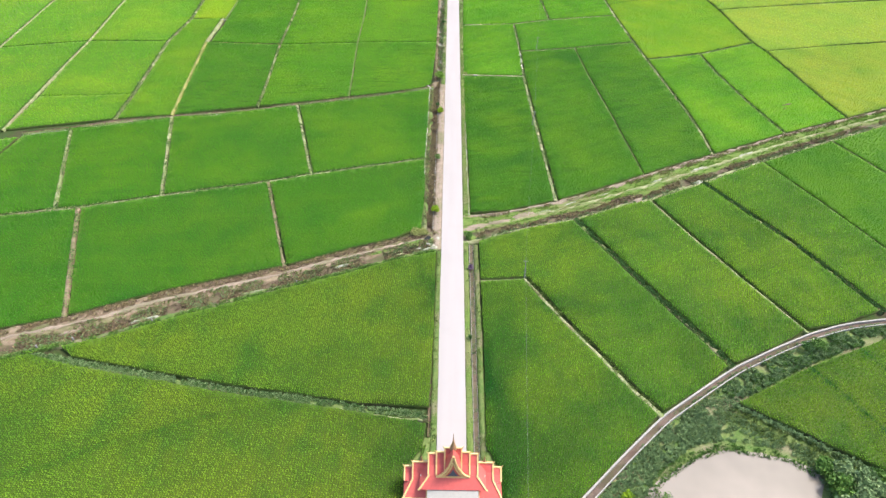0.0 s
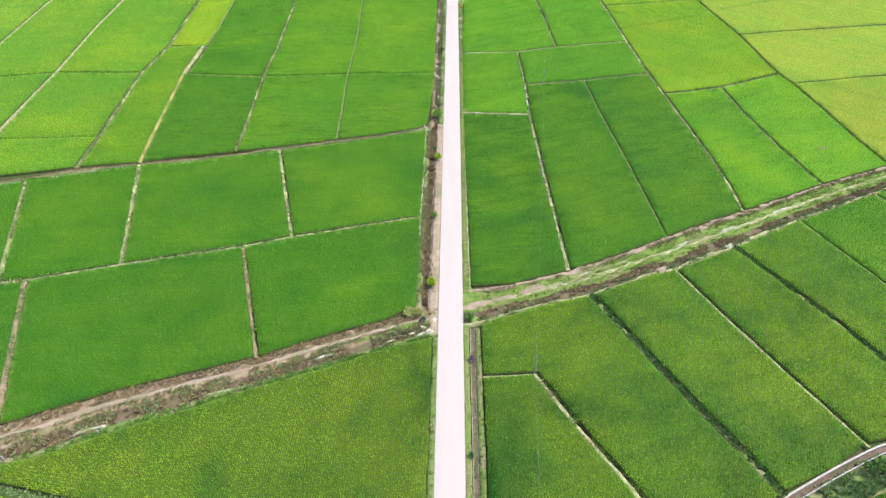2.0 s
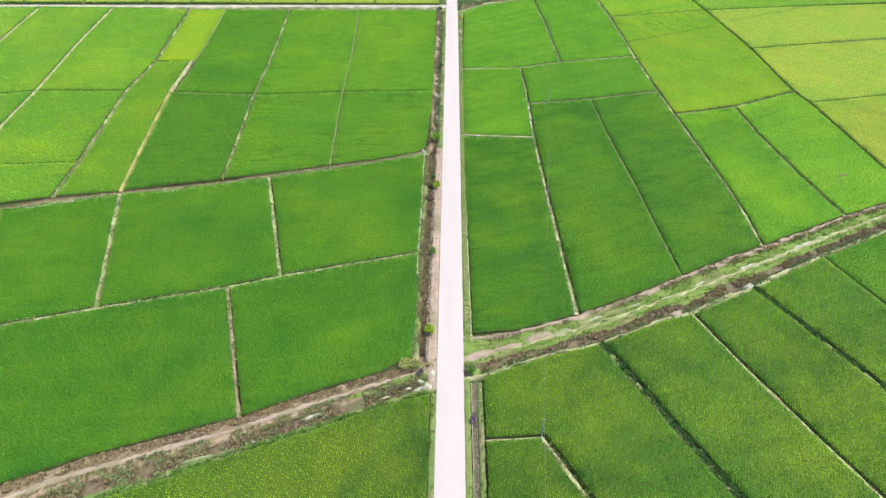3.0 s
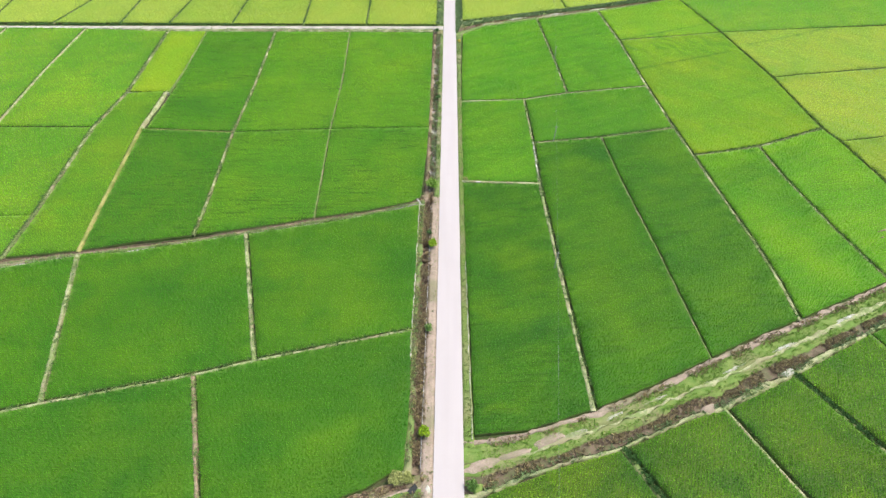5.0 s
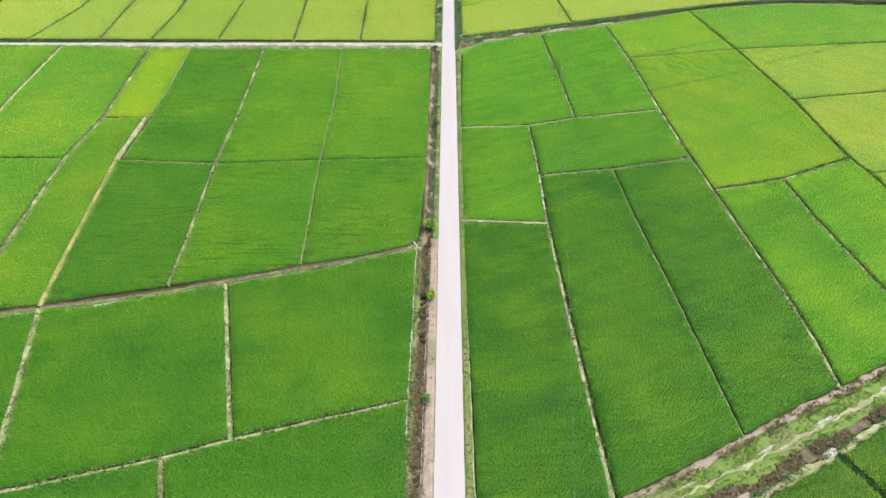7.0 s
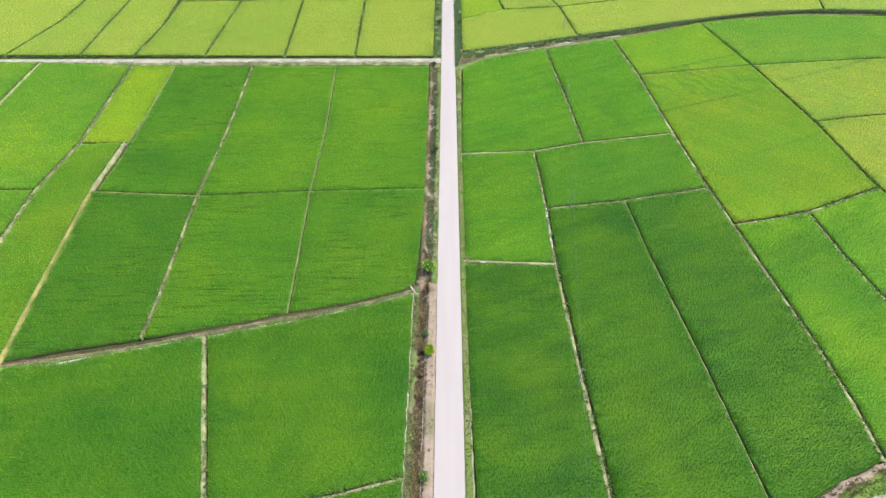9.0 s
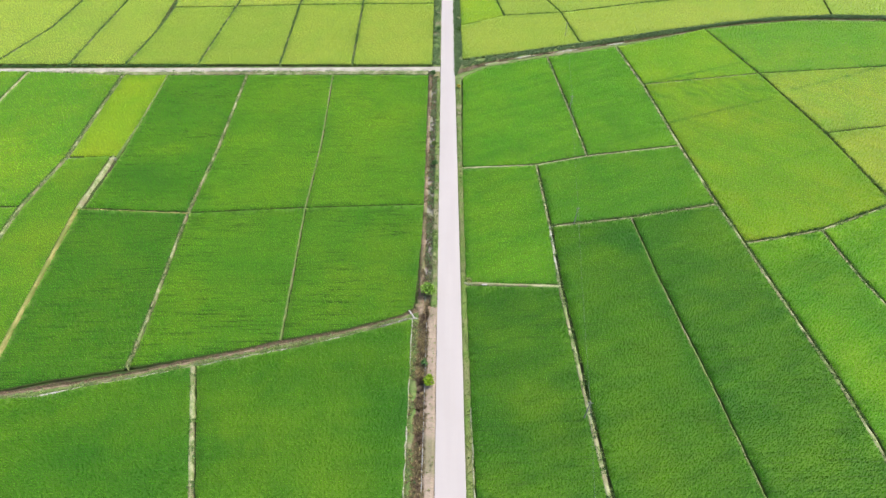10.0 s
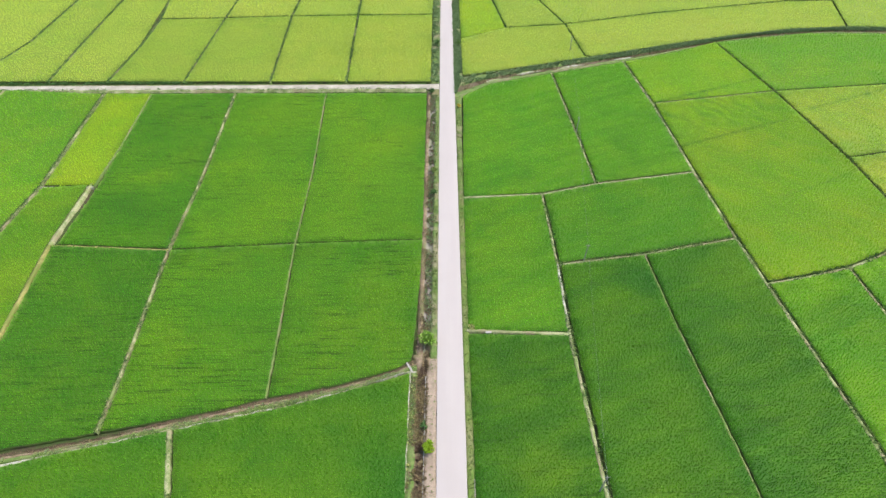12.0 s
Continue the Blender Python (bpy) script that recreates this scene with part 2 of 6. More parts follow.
# canal west
zone("cw", ua=(-127.0, 95.1), ub=(-110.4, 101.7), uc=(-96.5, 106.0), ud=(-86.3, 110.7), ue=(-73.7, 116.1), uf=(-60.2, 120.8), ug=(-45.4, 125.8), uh=(-31.6, 132.1), ui=(-16.2, 138.1), uj=(-11.8, 141.2), uk=(-8.9, 142.1), h0=(-157.3, 141.7), h1=(-135.2, 146.9), h2=(-120.2, 150.3), h3=(-113.4, 151.3), h4=(-90.4, 157.9), h5=(-58.9, 166.2), h6=(-45.8, 170.6), h7=(-9.2, 180.8), ba=(-8.3, 144.5), bb=(-8.4, 161.6), ca=(-8.9, 182.3), cb=(-8.8, 204.0), cc=(-8.8, 230.9), v3=(-137.1, 197.7), v4=(-103.9, 207.1), v5=(-57.3, 218.6))
# ditch west
zone("dw", ma=(-115.9, 204.1), mb=(-92.3, 211.8), mc=(-74.6, 216.4), md=(-60.0, 219.2), me=(-48.7, 222.1), mf=(-40.5, 224.8), mg=(-24.9, 228.4), mh=(-12.5, 232.8), mi=(-8.9, 235.3), na=(-113.7, 200.9), nb=(-90.5, 208.3), nc=(-80.5, 211.2), nd=(-59.0, 216.7), ne=(-48.1, 219.5), nf=(-36.5, 222.5), ng=(-24.7, 226.2), nh=(-10.5, 232.0), m0=(-153.8, 195.2), m1=(-136.2, 200.1), m2=(-124.4, 204.8), m3=(-104.5, 208.5), m4=(-73.5, 215.0), n0=(-152.5, 193.1), n1=(-135.0, 197.9), n2=(-102.9, 206.8))
# north west
zone("nw", c0=(-74.2, 216.0), c1=(-74.6, 227.1), c2=(-75.5, 241.8), c3=(-77.7, 273.8), c4=(-78.3, 309.3), c5=(-81.3, 364.5), d0=(-40.5, 224.8), d1=(-41.6, 249.3), d2=(-43.1, 276.6), d3=(-43.6, 313.3), d4=(-46.5, 364.9), y0=(-104.3, 208.2), y1=(-106.7, 228.3), y2=(-111.5, 275.6), y3=(-111.7, 304.7), x3=(-110.5, 303.3), x4=(-110.9, 326.3), x5=(-113.2, 363.8), x2=(-108.0, 272.9), b0=(-124.4, 204.8), b1=(-125.1, 224.6), b2=(-129.1, 276.2), b3=(-127.1, 302.9), b4=(-129.1, 330.5), b5=(-131.4, 363.6), r0=(-8.5, 237.8), r1=(-7.5, 261.4), r2=(-7.2, 278.5), r3=(-7.4, 313.6), r4=(-7.6, 365.2))
# far west
zone("fw", z0=(-161.2, 196.0), z1=(-164.1, 251.3), z2=(-165.0, 275.7), z3=(-169.0, 321.2), z4=(-171.0, 366.4), y0=(-201.4, 267.5), y1=(-205.8, 328.1), y2=(-208.1, 366.5), k0=(-210.4, 275.0), k1=(-129.1, 276.2), k2=(-175.7, 221.3), k3=(-126.7, 222.0), k4=(-245.5, 329.4), k5=(-170.4, 324.3), e0=(-214.4, 362.8), e1=(-168.2, 363.3), e2=(-234.9, 363.5))
# beyond road west
zone("br", q0=(-220.1, 371.5), q1=(-189.3, 371.8), q2=(-157.2, 372.1), q3=(-134.0, 372.4), q4=(-104.0, 372.7), q5=(-69.9, 373.0), q6=(-39.8, 373.3), q7=(-6.2, 373.6), p1=(-182.3, 409.9), p1b=(-182.7, 460.0), p2=(-158.9, 404.4), p2b=(-160.4, 456.6), p3=(-132.7, 406.4), p3b=(-137.3, 458.4), p4=(-103.9, 437.4), p4b=(-103.7, 458.9), p5=(-73.1, 439.9), p5b=(-72.9, 459.3), p6=(-41.9, 441.6), p6b=(-42.3, 459.7), p7=(-6.4, 442.8), p7b=(-6.0, 460.2), p3a=(-133.9, 435.7))
# east road
zone("er", a0=(4.0, 202.1), a1=(4.4, 242.1), a2=(4.2, 245.0), a3=(4.7, 295.6), a4=(4.5, 298.5), a5=(5.7, 364.0), f0=(5.5, 150.4), f1=(5.6, 178.0))
# north east
zone("ne", p0=(42.7, 382.5), p1=(45.6, 336.7), p2=(47.0, 305.9), q0=(74.3, 393.2), q1=(77.8, 357.6), q2=(80.1, 312.6), q3=(82.4, 279.7), q4=(84.1, 261.4), q5=(88.5, 216.3), q6=(89.5, 199.7), q7=(89.2, 184.9), r0=(29.3, 300.4), s1=(29.9, 268.4), s2=(29.5, 243.8), s3=(30.1, 223.0), s4=(30.7, 202.2), s5=(32.4, 157.3), t1=(54.5, 272.8), v1=(56.3, 245.9), v2=(57.9, 229.1), v3=(59.5, 212.9), v4=(62.8, 172.1), w1=(96.2, 264.1), w2=(108.9, 267.6), w3=(136.7, 280.3), x1=(110.4, 247.8), x2=(114.8, 221.5), x3=(119.6, 199.5))
# far east
zone("fe", o0=(119.4, 413.4), o1=(127.9, 367.9), o2=(134.3, 321.3), o3=(139.3, 271.3), o4=(142.2, 248.3), o5=(144.7, 226.8), o6=(147.3, 211.1), n1=(175.0, 374.0), n2=(232.8, 381.9), m1=(148.9, 324.5), m2=(208.5, 336.0), l1=(171.3, 278.0), l2=(203.9, 283.7))
# canal north
zone("cn", ua=(6.2, 379.1), ub=(13.6, 381.2), uc=(32.6, 387.5), ud=(62.4, 397.4), ue=(102.5, 411.4), uf=(130.5, 420.2), ug=(159.2, 427.5), uh=(186.7, 430.4), ui=(238.7, 429.1), la=(6.1, 362.7), lb=(17.8, 373.4), lc=(42.8, 383.0), ld=(74.3, 393.2), le=(100.4, 403.9), lf=(119.2, 412.8), lg=(131.6, 416.0), lh=(162.5, 423.1), li=(201.0, 423.6), lj=(247.8, 422.9))
# beyond canal
zone("bc", a=(6.3, 415.1), b=(6.1, 460.4), c=(23.4, 460.6), d=(27.4, 427.8), e=(55.4, 432.1), f=(98.3, 445.5), g=(170.8, 462.6), h=(46.9, 460.9), i=(59.0, 398.4), j=(88.8, 406.6))
# canal east
zone("ce", ua=(5.5, 149.6), ub=(17.2, 151.8), uc=(32.4, 157.3), ud=(47.6, 164.2), ue=(62.8, 172.1), uf=(75.6, 178.7), ug=(89.2, 184.9), uh=(119.6, 199.5), ui=(147.5, 211.5), uj=(165.8, 219.3), uk=(219.3, 241.9), la=(7.5, 137.8), lb=(21.6, 143.7), lc=(36.8, 148.3), ld=(54.0, 156.2), le=(61.4, 158.4), lf=(80.7, 168.0), lg=(104.4, 181.0), lh=(133.8, 195.1), li=(159.3, 206.7), lj=(210.4, 228.0))
# south east
zone("se", e0=(7.6, 121.2), e1=(19.6, 122.2), e2=(7.6, 101.0), e3=(7.2, 70.4), k1=(28.3, 106.9), k2=(34.9, 96.5), k3=(40.8, 86.5), k4=(46.0, 79.5), l1=(46.7, 128.6), l2=(56.0, 110.8), l3=(61.6, 101.0), l4=(65.5, 93.0), m1=(70.0, 139.4), m2=(78.5, 122.0), m3=(85.2, 108.8), m4=(87.6, 104.2), n1=(97.2, 138.7), n2=(105.2, 121.4), n3=(109.6, 111.2), o1=(114.0, 158.8), o2=(122.9, 136.2), o3=(135.6, 110.7), p1=(142.8, 174.7), p2=(155.8, 142.3))
# channel
zone("ch", a=(20.3, 54.8), b=(26.8, 60.7), c=(36.0, 69.6), d=(46.2, 78.9), e=(57.2, 86.5), f=(66.2, 92.5), g=(78.4, 98.7), h=(88.4, 103.3), i=(98.2, 106.6), j=(108.5, 108.3), k=(135.3, 110.3), s0=(62.8, 83.1), s1=(82.8, 93.3), s2=(105.7, 102.7), s3=(135.6, 110.7), s4=(72.3, 76.8), s5=(79.4, 71.6), s6=(87.1, 66.7), s7=(103.2, 59.9))
# pond
zone("po", a=(37.5, 60.9), b=(41.2, 64.7), c=(49.8, 69.6), d=(57.5, 71.9), e=(69.5, 69.9), f=(73.7, 66.5), g=(72.1, 61.5), h=(65.7, 52.9), i=(39.7, 52.5))


def spot(token):
    return Vector(PLAN[token] if token in PLAN else [float(v) for v in token.split(",")])


def spots(text):
    return [spot(token) for token in text.split()]


# ---- helpers for meshes ----
def mesh_ob(name, verts, faces, material, parent=None, label="", category="", kind="", group="", smooth=False):
    me = bpy.data.meshes.new(name)
    me.from_pydata([tuple(v) for v in verts], [], faces)
    me.materials.append(material)
    me.update()
    if smooth:
        me.shade_smooth()
    ob = new(name, me)
    ob.parent = parent
    return tagged(ob, label, category, group, kind)


def part(name, bm, material, parent, label=""):
    me = bpy.data.meshes.new(name)
    bmesh.ops.recalc_face_normals(bm, faces=bm.faces)
    bm.to_mesh(me)
    bm.free()
    me.materials.append(material)
    ob = new(name, me)
    ob.parent = parent
    return tagged(ob, label)


def resample(line, step=None, count=None):
    line = [Vector(p[:2]) for p in line]
    lengths = [0.0]
    for a, b in zip(line, line[1:]):
        lengths.append(lengths[-1] + (b - a).length)
    count = count or max(2, int(lengths[-1] / step) + 1)
    out, k = [], 0
    for i in range(count):
        d = lengths[-1] * i / (count - 1)
        while k < len(line) - 2 and d > lengths[k + 1]:
            k += 1
        out.append(line[k].lerp(line[k + 1], (d - lengths[k]) / max(1e-6, lengths[k + 1] - lengths[k])))
    return out


def sides(line):
    out = []
    for i in range(len(line)):
        way = (line[min(i + 1, len(line) - 1)] - line[max(i - 1, 0)]).normalized()
        out.append(Vector((way.y, -way.x)))
    return out


def rough_noise(x, y, scale, seed=0.0):
    return noise.noise(Vector((x * scale, y * scale, seed)))


BASE = -0.6


def profile_strip(name, left, right, profile, material, step=1.2, wobble=0.25, lump=0.08, **tags):
    """A strip of ground between two lines. profile: (share of the way across, height)."""
    count = max(2, int(sum((b - a).length for a, b in zip(left, left[1:])) / step))
    a, b = resample(left, count=count), resample(right, count=count)
    verts, faces, k = [], [], len(profile)
    for i in range(count):
        across = b[i] - a[i]
        for j, (share, z) in enumerate(profile):
            p = a[i] + across * share
            edge = 1.0 if j in (0, k - 1) else 0.6
            p = p + across.normalized() * wobble * edge * (rough_noise(p.x, p.y, 0.35, 3.1) + 0.6 * rough_noise(p.x, p.y, 1.1, 7.7))
            verts.append((p.x, p.y, z + lump * rough_noise(p.x, p.y, 0.8, 1.3) + 0.5 * lump * rough_noise(p.x, p.y, 2.3, 5.3)))
    for i in range(count - 1):
        for j in range(k - 1):
            n = i * k + j
            faces.append((n, n + 1, n + k + 1, n + k))
    return mesh_ob(name, verts, faces, material, smooth=True, **tags)


def bund(text, width=0.9, top=0.1, material=None, label="earth bund with dry grass between rice paddies", wobble=0.22):
    line = resample(spots(text), 1.5)
    out = sides(line)
    uneven = [0.82 + 0.55 * rough_noise(p.x, p.y, 0.16, 2.7) + 0.3 * rough_noise(p.x, p.y, 0.6, 4.4) for p in line]
    # the wet furrow lies open on the north or east side of the ridge
    far = [1 if s.x + s.y > 0 else -1 for s in out]
    line = [p - s * f * 0.22 for p, s, f in zip(line, out, far)]
    left = [p - s * (u * width / 2 + (0.32 if f > 0 else 0.1)) for p, s, u, f in zip(line, out, uneven, far)]
    right = [p + s * (u * width / 2 + (0.1 if f > 0 else 0.32)) for p, s, u, f in zip(line, out, uneven, far)]
    profile = [(0, BASE), (0.14, top - 0.08), (0.34, top), (0.66, top + 0.02), (0.86, top - 0.08), (1, BASE)]
    return profile_strip("field_bund", left, right, profile, material or BANK_PALE, 1.1, wobble, 0.07, label=label, category="field bund", kind="structure", group="bunds between the paddies")


def inset(text, usual=0.62):
    """The outline of a paddy, drawn in from the middle lines of its bunds (node/metres sets one side's distance)."""
    tokens = [t.split("/") for t in text.split()]
    points = [spot(t[0]) for t in tokens]
    gaps = [float(t[1]) if len(t) > 1 else usual for t in tokens]
    n = len(points)
    if sum(points[i].x * points[(i + 1) % n].y - points[(i + 1) % n].x * points[i].y for i in range(n)) < 0:
        points.reverse()
        gaps = [gaps[(n - 2 - i) % n] for i in range(n)]
    lines = []
    for i in range(n):
        way = (points[(i + 1) % n] - points[i]).normalized()
        lines.append((points[i] + Vector((-way.y, way.x)) * gaps[i], way))
    out = []
    for i in range(n):
        (p, u), (q, v) = lines[i - 1], lines[i]
        cross = u.x * v.y - u.y * v.x
        if abs(cross) < 0.12:
            out.append((p + u * (points[i] - p).dot(u) + q) / 2)
        else:
            w = q - p
            out.append(p + u * ((w.x * v.y - w.y * v.x) / cross))
    return out


def within(gx, gy, bx, by):
    """Which of the points lie inside the outline."""
    inside = np.zeros(gx.shape, bool)
    for i in range(len(bx)):
        x0, y0, x1, y1 = bx[i - 1], by[i - 1], bx[i], by[i]
        if y0 != y1:
            inside ^= ((y0 > gy) != (y1 > gy)) & (gx < (x1 - x0) * (gy - y0) / (y1 - y0) + x0)
    return inside


# old drains and tracks where the crop stands darker: line, half width, strength
FAINT = [(spots("80,327.5 101,336.5 124,346"), 0.75, 0.7), (spots("79,358 100,367 124,377.5"), 0.7, 0.7), (spots("136,354 163,365.5 186,377"), 0.6, 0.5), (spots("103,299 121,307 134,314"), 0.5, 0.5),
         (spots("-97,61 -89,63 -80.4,65.6 -72.4,70.1 -60.4,74.3 -52.6,77.7 -44,79"), 0.6, 0.32), (spots("82.6,94 86.3,87.5 91.9,76.4 97,66"), 0.34, 0.8), (spots("97.4,99.3 100.3,92.6 106,80"), 0.3, 0.7)]


# patches of the crop that yellow (above 0) or stand deeper green (below 0): x, y, half length, half width, turn, strength
TONES = []


def patches(*rows):
    TONES.extend(rows)


# north-east fields
patches((100, 268, 26, 11, 12, 0.6), (92, 300, 16, 9, -50, 0.3), (90, 342, 6, 2, -52, -0.2), (115, 310, 14, 10, 0, 0.2), (20, 252, 10, 7, 10, 0.3), (10, 290, 8, 7, 0, -0.2), (14, 236, 9, 8, 0, -0.5), (102, 208, 20, 8, -70, 0.8), (98, 250, 10, 9, 15, -0.45), (105.5, 262, 5, 2.0, -65, -0.8), (122, 262, 12, 7, 20, -0.4), (165, 262, 10, 5, -40, -0.35), (172, 250, 8, 4, 30, -0.3))
patches((10, 187, 5, 4, 0, 0.35), (18, 178, 9, 5, 10, -0.55), (23, 182, 6, 3, 70, -0.6), (8, 200, 8, 3, 0, -0.4), (18, 206, 9, 4, 20, 0.2), (11, 157, 3, 2, 0, 0.5), (48, 262, 9, 3, 10, -0.8), (50, 222, 18, 5, -70, 0.15), (72, 232, 24, 9, -75, -0.12))
patches((44, 185, 14, 7, -60, 0.2), (24, 310, 7, 5, 40, -0.4), (62, 330, 4, 12, 0, -0.35), (130, 300, 16, 8, 0, 0.25), (142, 225, 5, 6, 0, 0.3), (112, 235, 8, 6, 0, -0.35), (130, 250, 8, 8, 0, 0.25))
for step in range(7):
    patches((84 + 5.4 * step, 346 + 2.0 * step, 10, 1.3, -56, 0.75), (86.7 + 5.4 * step, 347 + 2.0 * step, 10, 1.2, -56, -0.5))
# north-west fields
patches((-142, 300, 14, 14, 0, 0.35), (-140, 350, 12, 7, 0, -0.15), (-98, 292, 10, 6, 0, -0.55), (-92, 307, 9, 3, 5, 0.4), (-27, 322, 8, 14, 0, 0.25), (-100, 340, 8, 12, 0, -0.25), (-145, 235, 13, 7, 0, 0.3), (-118, 220, 4, 9, 0, 0.2), (-70, 252, 4, 14, 0, 0.12), (-118, 318, 3, 12, 0, 0.3))
# west fields
patches((-27, 149, 12, 4, 30, 0.35), (-12, 165, 4, 9, 0, -0.5), (-16, 141, 9, 4, 20, -0.15), (-66, 132, 8, 3, 60, -0.3), (-34, 165, 12, 4, 15, 0.12), (-76, 195, 14, 10, 0, -0.25), (-60, 185, 10, 6, 15, -0.3), (-26, 192, 12, 10, 0, 0.22), (-13, 205, 4, 14, 0, -0.25), (-90, 180, 10, 8, 0, 0.1))
# south fields
patches((-8, 118, 3, 14, 0, -0.75), (-28, 92, 16, 5, -8, -0.3), (-96, 76, 12, 12, 0, -0.35), (-60, 74, 26, 4, 14, -0.2), (-12, 70, 8, 9, 0, -0.6), (-90, 82, 14, 7, 0, 0.15), (10, 86, 5, 26, 0, -0.9), (18, 70, 14, 7, 40, -0.6), (34, 112, 16, 3, 5, -0.55), (44, 144, 9, 3, 20, -0.6))
patches((58, 96, 3, 16, 20, -0.45), (30, 132, 10, 4, 25, 0.1), (72, 106, 12, 6, 20, -0.4), (88, 148, 12, 4, 25, -0.4), (24, 98, 9, 10, 0, 0.2), (62, 128, 8, 8, 0, 0.1), (100, 126, 8, 8, 0, 0.15))


def crop_tone(x, y, corners):
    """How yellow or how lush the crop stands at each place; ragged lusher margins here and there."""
    wx = x + 2.5 * np.sin(0.21 * y + 0.13 * x) + 1.3 * np.sin(0.57 * x - 0.31 * y)
    wy = y + 2.0 * np.sin(0.19 * x - 0.11 * y) + 1.1 * np.sin(0.49 * y + 0.37 * x)
    tone = np.zeros(x.shape)
    for px, py, long, wide, turn, strength in TONES:
        c, s = math.cos(radians(turn)), math.sin(radians(turn))
        u, v = (wx - px) * c + (wy - py) * s, (wy - py) * c - (wx - px) * s
        tone += 0.72 * strength * np.exp(-((u / long) ** 2 + (v / wide) ** 2))
    for path, half, strength in FAINT:
        for a, b in zip(path, path[1:]):
            ux, uy = b.x - a.x, b.y - a.y
            t = np.clip(((x - a.x) * ux + (y - a.y) * uy) / (ux * ux + uy * uy), 0, 1)
            tone -= strength * np.exp(-(np.hypot(x - a.x - t * ux, y - a.y - t * uy) / half) ** 2)
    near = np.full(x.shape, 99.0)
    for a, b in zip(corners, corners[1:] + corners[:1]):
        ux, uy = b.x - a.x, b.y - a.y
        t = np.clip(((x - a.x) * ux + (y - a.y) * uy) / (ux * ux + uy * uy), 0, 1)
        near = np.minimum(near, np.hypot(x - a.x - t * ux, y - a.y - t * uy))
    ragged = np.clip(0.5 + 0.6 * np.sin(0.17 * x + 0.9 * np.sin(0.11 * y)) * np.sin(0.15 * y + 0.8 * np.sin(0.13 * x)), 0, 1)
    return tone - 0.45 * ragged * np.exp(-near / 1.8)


def paddy(text, kind, label, spacing=1.0, turn=0.0, height=0.3, lush=0.0, seed=[0]):
    """A rice paddy: a low leafy mat with upright edges, and the plants' blades standing out of it in rows."""
    seed[0] += 1
    rng = np.random.default_rng(seed[0])
    corners = inset(text)
    border = []
    for a, b in zip(corners, corners[1:] + corners[:1]):
        steps = max(1, int((b - a).length / 1.2))
        across = Vector((-(b - a).y, (b - a).x)).normalized()
        for i in range(steps):
            p = a.lerp(b, i / steps)
            border.append(p + across * (0.2 * rough_noise(p.x, p.y, 0.5, 9.0) + (rng.random() - 0.5) * 0.16 if i else 0.0))
    bx, by = np.array([p.x for p in border]), np.array([p.y for p in border])
    m = len(border)
    # the mat
    step = 2.2
    gx, gy = np.meshgrid(np.arange(bx.min(), bx.max(), step), np.arange(by.min(), by.max(), step))
    gx, gy = (gx + (rng.random(gx.shape) - 0.5) * step * 0.7).ravel(), (gy + (rng.random(gy.shape) - 0.5) * step * 0.7).ravel()
    keep = within(gx, gy, bx, by)
    flat, _, faces, _, _, _ = delaunay_2d_cdt(border + [Vector((x, y)) for x, y in zip(gx[keep], gy[keep])], [(i, (i + 1) % m) for i in range(m)], [], 1, 1e-4)
    n = len(flat)
    top = np.array([(p.x, p.y, height + 0.05 * rough_noise(p.x, p.y, 0.15)) for p in flat])
    low = np.column_stack((top[:m, 0], top[:m, 1], np.full(m, BASE - 0.02)))
    ring = np.arange(m)
    after = (ring + 1) % m
    tris = np.concatenate((np.array([tuple(f) for f in faces]), np.column_stack((ring, n + ring, n + after)), np.column_stack((ring, n + after, after))))
    # the plants, in rows
    spacing *= 1.0 if "olive" in kind else 0.8 if spacing < 1 or spacing > 1.25 else 0.72
    along, between_rows = (spacing * 0.62, spacing * 0.74) if "olive" in kind else (spacing * 0.56, spacing * 0.8)
    cx, cy, far = bx.mean(), by.mean(), 0.5 * math.hypot(np.ptp(bx), np.ptp(by)) + 2
    u, v = np.meshgrid(np.arange(-far, far, along), np.arange(-far, far, between_rows))
    u, v = (u + (rng.random(u.shape) - 0.5) * along * (0.5 if "olive" in kind else 1.0)).ravel(), (v + (rng.random(v.shape) - 0.5) * between_rows * (0.35 if "olive" in kind else 0.7)).ravel()
    c, s = math.cos(radians(turn)), math.sin(radians(turn))
    px, py = cx + u * c - v * s, cy + u * s + v * c
    keep = within(px, py, bx, by)
    px, py = px[keep], py[keep]
    blades = 3
    k = len(px) * blades
    px, py = np.repeat(px, blades), np.repeat(py, blades)
    way = rng.random(k) * 2 * math.pi
    size = spacing * (0.75 + 0.5 * rng.random(k))
    olive = "olive" in kind
    lean, wide, tall = (0.4 if olive else 0.3) * size * (0.3 + 0.9 * rng.random(k)), (0.2 if olive else 0.17) * size, (0.26 + 0.24 * rng.random(k)) * (1.1 if olive else 1.05)
    dx, dy = np.cos(way), np.sin(way)
    tips = np.empty((k, 3, 3))
    tips[:, 0] = np.column_stack((px - dy * wide, py + dx * wide, np.full(k, height - 0.05)))
    tips[:, 1] = np.column_stack((px + dy * wide, py - dx * wide, np.full(k, height - 0.05)))
    tips[:, 2] = np.column_stack((px + dx * lean, py + dy * lean, height + tall))
    start = n + m
    verts = np.concatenate((top, low, tips.reshape(-1, 3)))
    tris = np.concatenate((tris, start + np.arange(3 * k).reshape(-1, 3))).astype(np.int32)
    me = bpy.data.meshes.new("rice_paddy")
    me.vertices.add(len(verts))
    me.vertices.foreach_set("co", verts.astype(np.float32).ravel())
    me.loops.add(tris.size)
